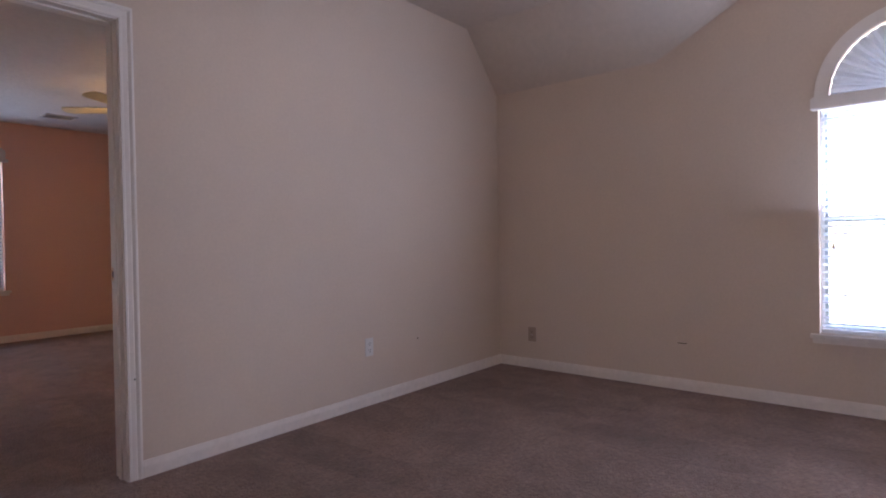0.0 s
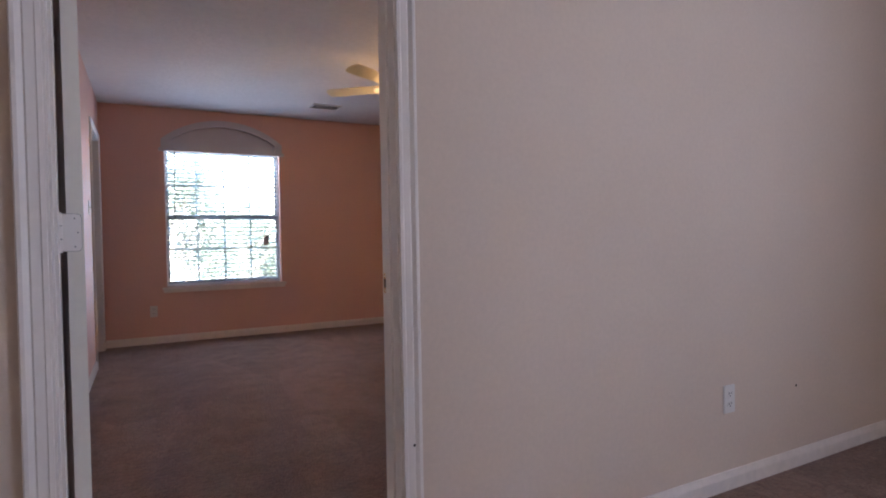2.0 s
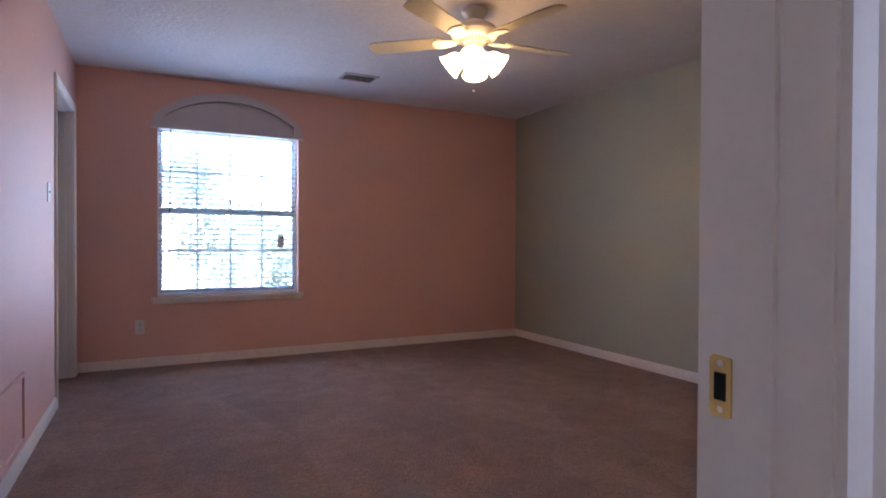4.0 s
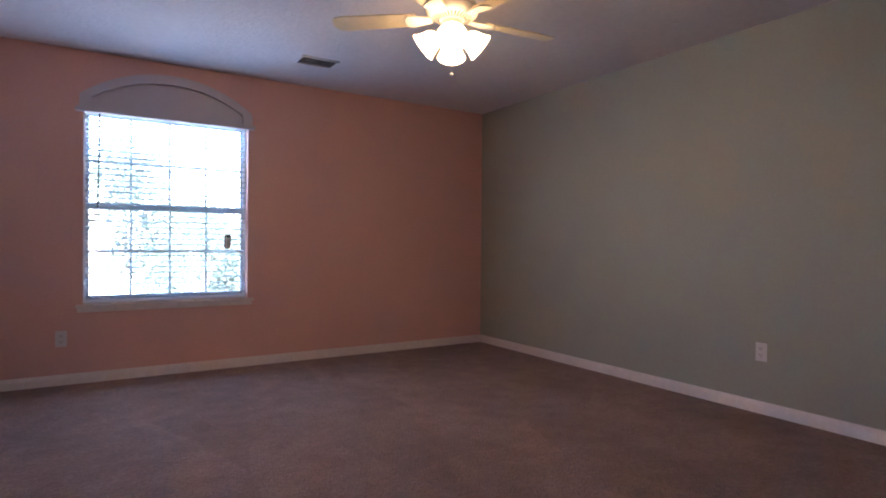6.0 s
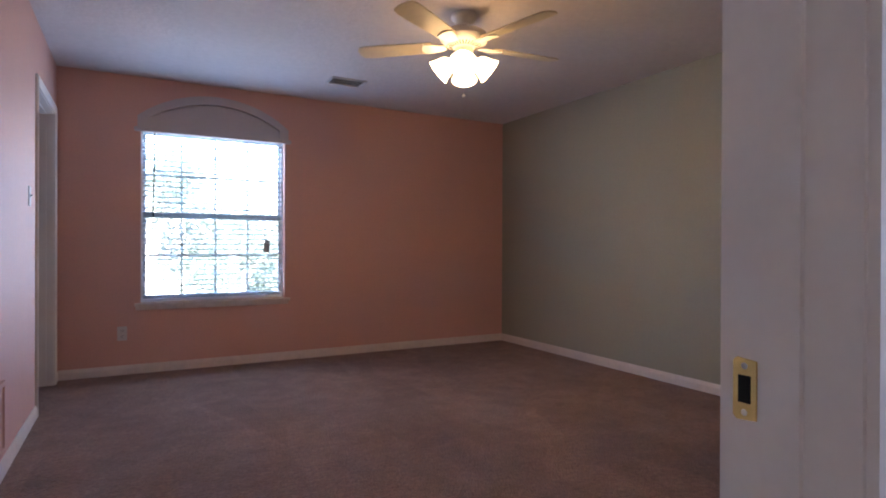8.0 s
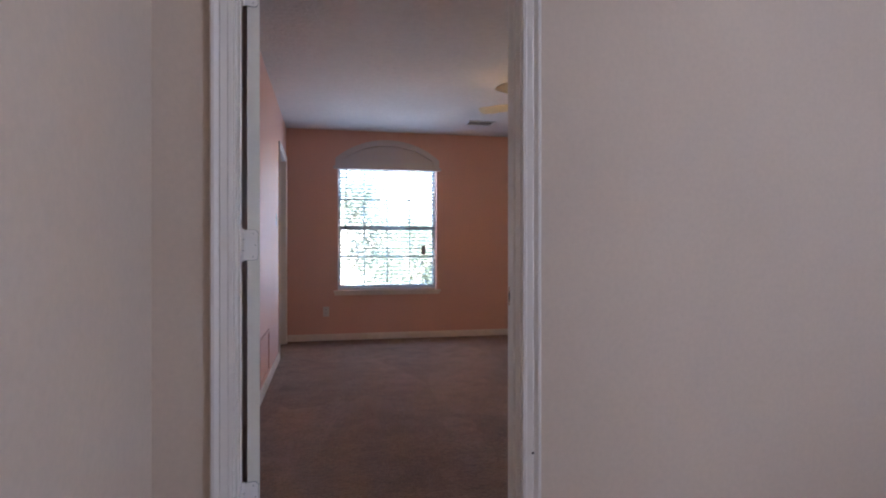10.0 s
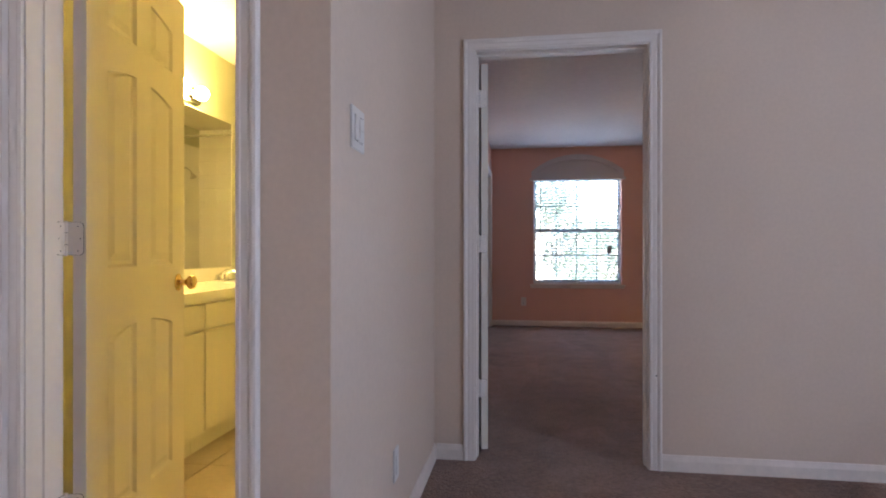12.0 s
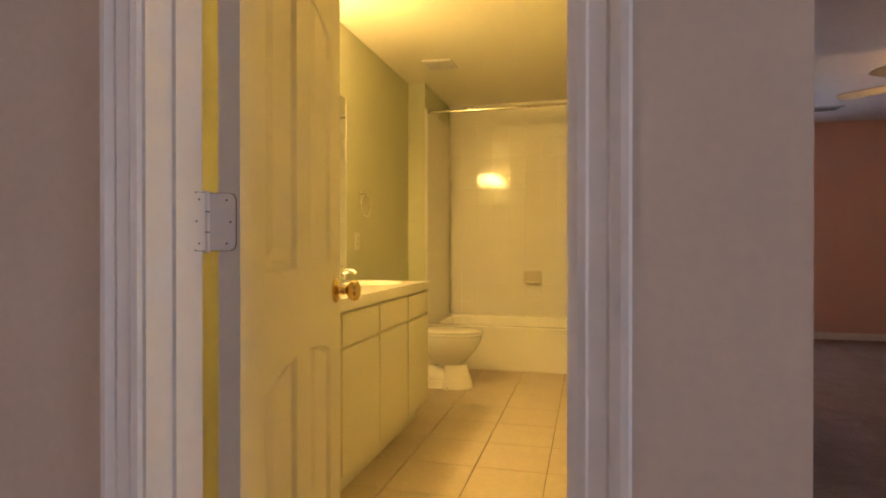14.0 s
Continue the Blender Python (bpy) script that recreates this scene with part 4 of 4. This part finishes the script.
fa = thing("faucet", (BATH_X + 0.085, 0.86, 0.83), "chrome two-handle centerset faucet on the vanity top", "faucet")
part("base", box(B(), -0.025, 0.025, -0.075, 0.075, 0, 0.012), M_CHROME, fa, bevel=0.005)
bm = tube(B(), [(0, 0, 0.01), (0.005, 0, 0.05), (0.04, 0, 0.075), (0.09, 0, 0.07), (0.11, 0, 0.055)], 0.011, 14)
part("spout", bm, M_CHROME, fa, smooth=True)
for y in (-0.052, 0.052):
    bm = lathe(B(), [(0.018, 0.010), (0.016, 0.03), (0.012, 0.045), (0, 0.048)], Matrix.Translation((0, y, 0)), 18)
    tube(bm, [(0, y, 0.042), (0.03, y * 1.3, 0.055), (0.055, y * 1.6, 0.062)], 0.006, 10)
    part("handle", bm, M_CHROME, fa, smooth=True)

mi = thing("wall_mirror", (BATH_X, 0.1, 0.92), "large frameless mirror above the vanity", "mirror")
part("mirror_glass", box(B(), 0.001, 0.006, -0.50, 1.037, 0.002, 1.062), M_MIRROR, mi)
part("edge", box(B(), 0.001, 0.008, 1.038, 1.042, 0.0, 1.062), M_STEEL, mi)

vl = thing("vanity_light", (BATH_X, 0.20, 2.06), "chrome bar light with round glowing bulbs", "wall light")
part("back_plate", box(B(), 0, 0.03, -0.50, 0.50, -0.05, 0.05), M_CHROME, vl, bevel=0.006)
for i in range(5):
    y = -0.40 + 0.20 * i
    bm = lathe(B(), [(0.03, 0.03), (0.03, 0.05), (0.018, 0.055)], pose(0, y, 0, 0, 90, 0), 18)
    part("socket", bm, M_CHROME, vl, smooth=True)
    prof = [(0.045 * math.sin(math.pi * (0.06 + 0.94 * k / 12)), 0.095 - 0.045 * math.cos(math.pi * (0.06 + 0.94 * k / 12))) for k in range(13)]
    bm = lathe(B(), prof, pose(0, y, 0, 0, 90, 0), 20)
    part("bulb", bm, M_BULB, vl, "round glowing bulb", smooth=True)

tr = thing("towel_ring", (BATH_X, 1.39, 1.395), "chrome towel ring on the sage wall", "towel ring")
bm = lathe(B(), [(0, 0), (0.022, 0.0), (0.022, 0.006), (0.010, 0.012), (0.009, 0.04), (0.012, 0.045), (0, 0.05)], pose(0, 0, 0, 0, 90, 0), 20)
part("post", bm, M_CHROME, tr, smooth=True)
bm = tube(B(), [(0.038 + 0.006 * math.sin(2 * math.pi * i / 28), 0.072 * math.sin(2 * math.pi * i / 28), -0.075 + 0.075 * math.cos(2 * math.pi * i / 28)) for i in range(29)], 0.0045, 8)
part("ring", bm, M_CHROME, tr, smooth=True)


def loft(bm, sections):
    """Closed rings of (centre x, centre y, z, half length, half width) joined into a skin."""
    rings = []
    for cx_, cy_, z, a, b in sections:
        rings.append([bm.verts.new((cx_ + a * math.cos(2 * math.pi * i / 32) * (1.0 if math.cos(2 * math.pi * i / 32) > 0 else 0.8), cy_ + b * math.sin(2 * math.pi * i / 32), z)) for i in range(32)])
    for p, q in zip(rings, rings[1:]):
        for i in range(32):
            bm.faces.new((p[i], p[(i + 1) % 32], q[(i + 1) % 32], q[i]))
    bm.faces.new(rings[0])
    bm.faces.new(rings[-1])
    return bm


to = thing("toilet", (BATH_X, 1.90, 0), "white porcelain toilet with lid closed beside the vanity", "toilet")
bm = loft(B(), [(0.54, 0, 0.0, 0.135, 0.118), (0.54, 0, 0.04, 0.130, 0.112), (0.535, 0, 0.12, 0.105, 0.088), (0.52, 0, 0.17, 0.105, 0.085)])
part("pedestal", bm, M_PORC, to, smooth=True)
bm = loft(B(), [(0.38, 0, 0.0, 0.16, 0.105), (0.38, 0, 0.05, 0.15, 0.095)])
part("foot", bm, M_PORC, to, smooth=True)
bm = tube(B(), [(0.42, 0, 0.21), (0.33, 0, 0.23), (0.27, 0, 0.19), (0.33, 0, 0.12), (0.42, 0, 0.075), (0.50, 0, 0.06)], 0.078, 20)
part("trapway", bm, M_PORC, to, smooth=True)
bm = loft(B(), [(0.48, 0, 0.155, 0.09, 0.07), (0.47, 0, 0.20, 0.155, 0.10), (0.46, 0, 0.28, 0.235, 0.155), (0.47, 0, 0.35, 0.268, 0.18), (0.47, 0, 0.385, 0.272, 0.183)])
part("bowl", bm, M_PORC, to, smooth=True)
bm = loft(B(), [(0.47, 0, 0.386, 0.270, 0.182), (0.47, 0, 0.390, 0.278, 0.187), (0.47, 0, 0.402, 0.278, 0.187), (0.47, 0, 0.406, 0.272, 0.182)])
part("seat", bm, M_PORC, to, smooth=True)
bm = loft(B(), [(0.47, 0, 0.411, 0.272, 0.184), (0.47, 0, 0.4135, 0.280, 0.189), (0.47, 0, 0.422, 0.278, 0.187), (0.46, 0, 0.430, 0.24, 0.15), (0.45, 0, 0.432, 0.12, 0.08)])
part("lid", bm, M_PORC, to, smooth=True)
part("tank", box(B(), 0.012, 0.205, -0.22, 0.22, 0.36, 0.70), M_PORC, to, bevel=0.02)
part("tank_lid", box(B(), 0.008, 0.215, -0.23, 0.23, 0.701, 0.735), M_PORC, to, bevel=0.008)
bm = tube(B(), [(0.205, -0.15, 0.66), (0.222, -0.15, 0.66), (0.226, -0.11, 0.655)], 0.006, 10)
part("flush_lever", bm, M_CHROME, to, "chrome flush lever", smooth=True)
bm = B()
for y in (-0.095, 0.095):
    lathe(bm, [(0.014, 0.0), (0.014, 0.012), (0.008, 0.022), (0, 0.024)], Matrix.Translation((0.50, y * 1.35, 0.0)), 14)
part("bolt_caps", bm, M_PORC, to, smooth=True)

# bathtub
tx1 = HALL_X - WALL - 0.008
tb = thing("bathtub", (TUB_X, TUB_Y, 0), "white alcove bathtub with a plain apron", "bathtub")
W, D, H = tx1 - TUB_X, TUB_BACK - TUB_Y, 0.37
bm = B()


def rounded(x0, x1, y0, y1, r, z):
    pts = []
    for cxx, cyy, a0 in ((x1 - r, y1 - r, 0), (x0 + r, y1 - r, 90), (x0 + r, y0 + r, 180), (x1 - r, y0 + r, 270)):
        for i in range(7):
            a = radians(a0 + 15 * i)
            pts.append(bm.verts.new((cxx + r * math.cos(a), cyy + r * math.sin(a), z)))
    return pts


rings = [rounded(0.002, W - 0.002, 0.014, D - 0.002, 0.01, 0.0), rounded(0.002, W - 0.002, 0.008, D - 0.002, 0.01, H - 0.05), rounded(0.002, W - 0.002, 0.004, D - 0.002, 0.012, H - 0.035),
         rounded(0.002, W - 0.002, 0.0, D - 0.002, 0.014, H - 0.008), rounded(0.006, W - 0.006, 0.008, D - 0.006, 0.018, H), rounded(0.07, W - 0.07, 0.075, D - 0.06, 0.10, H),
         rounded(0.085, W - 0.085, 0.09, D - 0.075, 0.11, H - 0.02), rounded(0.13, W - 0.13, 0.12, D - 0.11, 0.13, 0.12), rounded(0.17, W - 0.17, 0.16, D - 0.15, 0.12, 0.08)]
for p, q in zip(rings, rings[1:]):
    for i in range(len(p)):
        bm.faces.new((p[i], p[(i + 1) % len(p)], q[(i + 1) % len(p)], q[i]))
bm.faces.new(rings[-1])
part("tub_shell", bm, M_PORC, tb, smooth=True)
part("drain", lathe(B(), [(0, 0.0), (0.030, 0.0), (0.033, 0.003), (0.020, 0.005), (0, 0.004)], Matrix.Translation((W - 0.30, D / 2, 0.0805)), 20), M_CHROME, tb, "chrome tub drain", smooth=True)

rod = thing("shower_rod", (TUB_X, TUB_Y + 0.03, 2.205), "chrome shower curtain rod across the tub alcove", "rod")
part("bar", tube(B(), [(0.012, 0, 0), (W / 2, 0, 0), (W - 0.012, 0, 0)], 0.0125, 16), M_CHROME, rod, smooth=True)
for x, s in ((0.0, 1), (W, -1)):
    bm = lathe(B(), [(0, 0), (0.032, 0), (0.030, 0.008), (0.018, 0.016), (0.0135, 0.018)], pose(x + s * 0.0015, 0, 0, 0, 90 * s, 0), 20)
    part("flange", bm, M_CHROME, rod, smooth=True)
sd = thing("soap_dish", (-0.966, TUB_BACK, 0.745), "tan ceramic soap dish set in the tiled wall", "soap dish")
bm = B()
for a, b, c, d, f in ((-0.085, 0.085, 0.045, 0.06, 0.02), (-0.085, 0.085, -0.06, -0.042, 0.055), (-0.085, -0.068, -0.042, 0.045, 0.025), (0.068, 0.085, -0.042, 0.045, 0.025)):
    box(bm, a, b, -f, 0.010, c, d)
part("frame", bm, M_DISH, sd, bevel=0.004)
part("tray", box(B(), -0.068, 0.068, 0.001, 0.010, -0.042, 0.045), M_DISH, sd)
sh = thing("shower", (HALL_X - WALL - 0.0135, 2.92, 1.94), "chrome shower head on a bent arm", "shower head")
sh.rotation_euler = (0, 0, math.pi)
bm = lathe(B(), [(0, 0), (0.03, 0.0), (0.026, 0.008), (0.011, 0.012)], pose(0.0005, 0, 0, 0, 90, 0), 20)
tube(bm, [(0.01, 0, 0), (0.07, 0, 0.008), (0.12, 0, -0.02), (0.14, 0, -0.05)], 0.009, 12)
part("arm", bm, M_CHROME, sh, smooth=True)
bm = lathe(B(), [(0.012, 0), (0.018, -0.02), (0.036, -0.05), (0.036, -0.06), (0, -0.062)], Matrix.Translation((0.14, 0, -0.05)) @ pose(0, 0, 0, 0, -25, 0), 20)
part("head", bm, M_CHROME, sh, smooth=True)
bm = box(B(), -0.016, -0.002, 0, 0.02, 0.0, 2.22 - 0.38)
ob = setting("trim_tile_edge", bm, M_WTILE, "white bullnose tile edge of the tub surround", "trim", bevel=0.003)
ob.location = (TUB_X + 0.018, TUB_Y - 0.058, 0.38)

# ---- outside ----
bm = B()
bm.faces.new([bm.verts.new(p) for p in ((-900, -900, -3.2), (900, -900, -3.2), (900, 900, -3.2), (-900, 900, -3.2))])
setting("ground", bm, M_GRASS, "dry pale lawn outside reaching the horizon", "ground")


def tree(at, height, spread, seed):
    rng = random.Random(seed)
    ob = thing("tree", at, "leafy tree outside the bedroom window", "tree")
    bm = B()
    lean = rng.uniform(-0.3, 0.3)
    tube(bm, [(0, 0, 0), (lean * 0.3, 0.05, height * 0.25), (lean * 0.7, 0, height * 0.5), (lean, 0.1, height * 0.8)], 0.13, 10)
    tips = []
    for k in range(14):
        a, r = rng.uniform(0, 6.28), rng.uniform(0.45, 1.0) * spread
        z = height * rng.uniform(0.55, 0.98)
        p = Vector((lean + r * math.cos(a) * (1.25 - z / height * 0.6), r * math.sin(a) * (1.25 - z / height * 0.6), z))
        tube(bm, [(lean * 0.6, 0, height * rng.uniform(0.35, 0.5)), (p.x * 0.5, p.y * 0.5, z * 0.85), p], 0.035, 6)
        tips.append(p)
    part("trunk", bm, M_BARK, ob)
    bm = B()
    for p in tips:
        for _ in range(850):
            c = p + Vector((rng.gauss(0, 0.42), rng.gauss(0, 0.42), rng.gauss(0, 0.35)))
            q = Euler((rng.uniform(0, 6.28), rng.uniform(0, 6.28), rng.uniform(0, 6.28))).to_matrix()
            w, l = rng.uniform(0.018, 0.036), rng.uniform(0.03, 0.06)
            bm.faces.new([bm.verts.new(c + q @ Vector(v)) for v in ((-l, 0, 0), (0, -w, 0.01), (l, 0, 0), (0, w, 0.01))])
    part("crown", bm, M_LEAF, ob)


tree((0.6, 15.0, -3.2), 6.2, 1.9, 3)
tree((2.7, 16.5, -3.2), 5.1, 2.0, 5)
tree((5.0, 17.5, -3.2), 4.4, 2.0, 11)
tree((-1.9, 17.0, -3.2), 6.8, 2.0, 8)

# ---- tiles, last ----
TX, TY = 0.335, 0.338
bm = box(B(), -TX / 2 + 0.0022, TX / 2 - 0.0022, -TY / 2 + 0.0009, TY / 2 - 0.0009, -0.008, 0.0)
bmesh.ops.recalc_face_normals(bm, faces=bm.faces)
tile_me = bpy.data.meshes.new("tile")
bm.to_mesh(tile_me)
bm.free()
tile_me.materials.append(M_TILE)
for i in range(-3, 2):
    for j in range(-8, 6):
        x, y = -0.795 + TX * i, 1.105 - TY / 2 + TY * j
        if BATH_X - 0.2 < x < HALL_X - 0.1 and -1.3 < y < TUB_Y + 0.4:
            o = new("tile", tile_me)
            o.parent = floor_bath
            o.location = (x, y, 0.002)
bm = box(B(), -TX / 2 + 0.0022, TX / 2 - 0.0022, -0.0985, 0.0985, -0.008, 0.0)
bmesh.ops.recalc_face_normals(bm, faces=bm.faces)
cut_tile = bpy.data.meshes.new("tile")
bm.to_mesh(cut_tile)
bm.free()
cut_tile.materials.append(M_TILE)
for i in range(-3, 2):   # cut row under the door
    x = -0.795 + TX * i
    if BATH_X - 0.2 < x < HALL_X - 0.1:
        o = new("tile", cut_tile)
        o.parent = floor_bath
        o.location = (x, -1.3605, 0.002)

P, ZT = 0.157, 0.345
bm = box(B(), -P / 2 + 0.0004, P / 2 - 0.0004, -0.008, 0.0, -P / 2 + 0.0004, P / 2 - 0.0004)
bmesh.ops.recalc_face_normals(bm, faces=bm.faces)
edges = [e for e in bm.edges if all(v.co.y < -0.004 for v in e.verts)]
bmesh.ops.bevel(bm, geom=edges, offset=0.0006, segments=1, affect="EDGES")
wall_tile = bpy.data.meshes.new("tile")
bm.to_mesh(wall_tile)
bm.free()
wall_tile.materials.append(M_WTILE)
back = bpy.data.objects["wall_bath_back"]
rng = random.Random(4)
for i in range(10):
    for j in range(12):
        x, z = TUB_X - 0.021 + P * (i + 0.5), ZT + P * (j + 0.5)
        o = new("tile", wall_tile)
        o.parent = back
        o.matrix_basis = pose(x, TUB_BACK + 0.011, z, rng.uniform(-0.15, 0.15), 0, rng.uniform(-0.15, 0.15))
bm = B()
for i in range(5):
    for j in range(12):
        y, z = TUB_BACK - P * (i + 0.5), ZT + P * (j + 0.5)
        box(bm, TUB_X + 0.001, TUB_X + 0.009, y - P / 2 + 0.0005, y + P / 2 - 0.0005, z - P / 2 + 0.0005, z + P / 2 - 0.0005)
part("tile_bed", box(B(), TUB_X + 0.0005, TUB_X + 0.0078, TUB_Y, TUB_BACK, ZT, 2.225), M_WGROUT, bpy.data.objects["wall_bath_wing"])
tagged(part("tile_field", bm, M_WTILE, bpy.data.objects["wall_bath_wing"]), kind="stuff")
east, ex = bpy.data.objects["wall_bath_east"], HALL_X - WALL - 0.006
part("tile_bed", box(B(), ex - 0.006, ex - 0.0005, TUB_Y, TUB_BACK, ZT, 2.225), M_WGROUT, east)
bm = B()
for i in range(5):
    for j in range(12):
        y, z = TUB_BACK - P * (i + 0.5), ZT + P * (j + 0.5)
        box(bm, ex - 0.0075, ex - 0.001, y - P / 2 + 0.0005, y + P / 2 - 0.0005, z - P / 2 + 0.0005, z + P / 2 - 0.0005)
tagged(part("tile_field", bm, M_WTILE, east), kind="stuff")
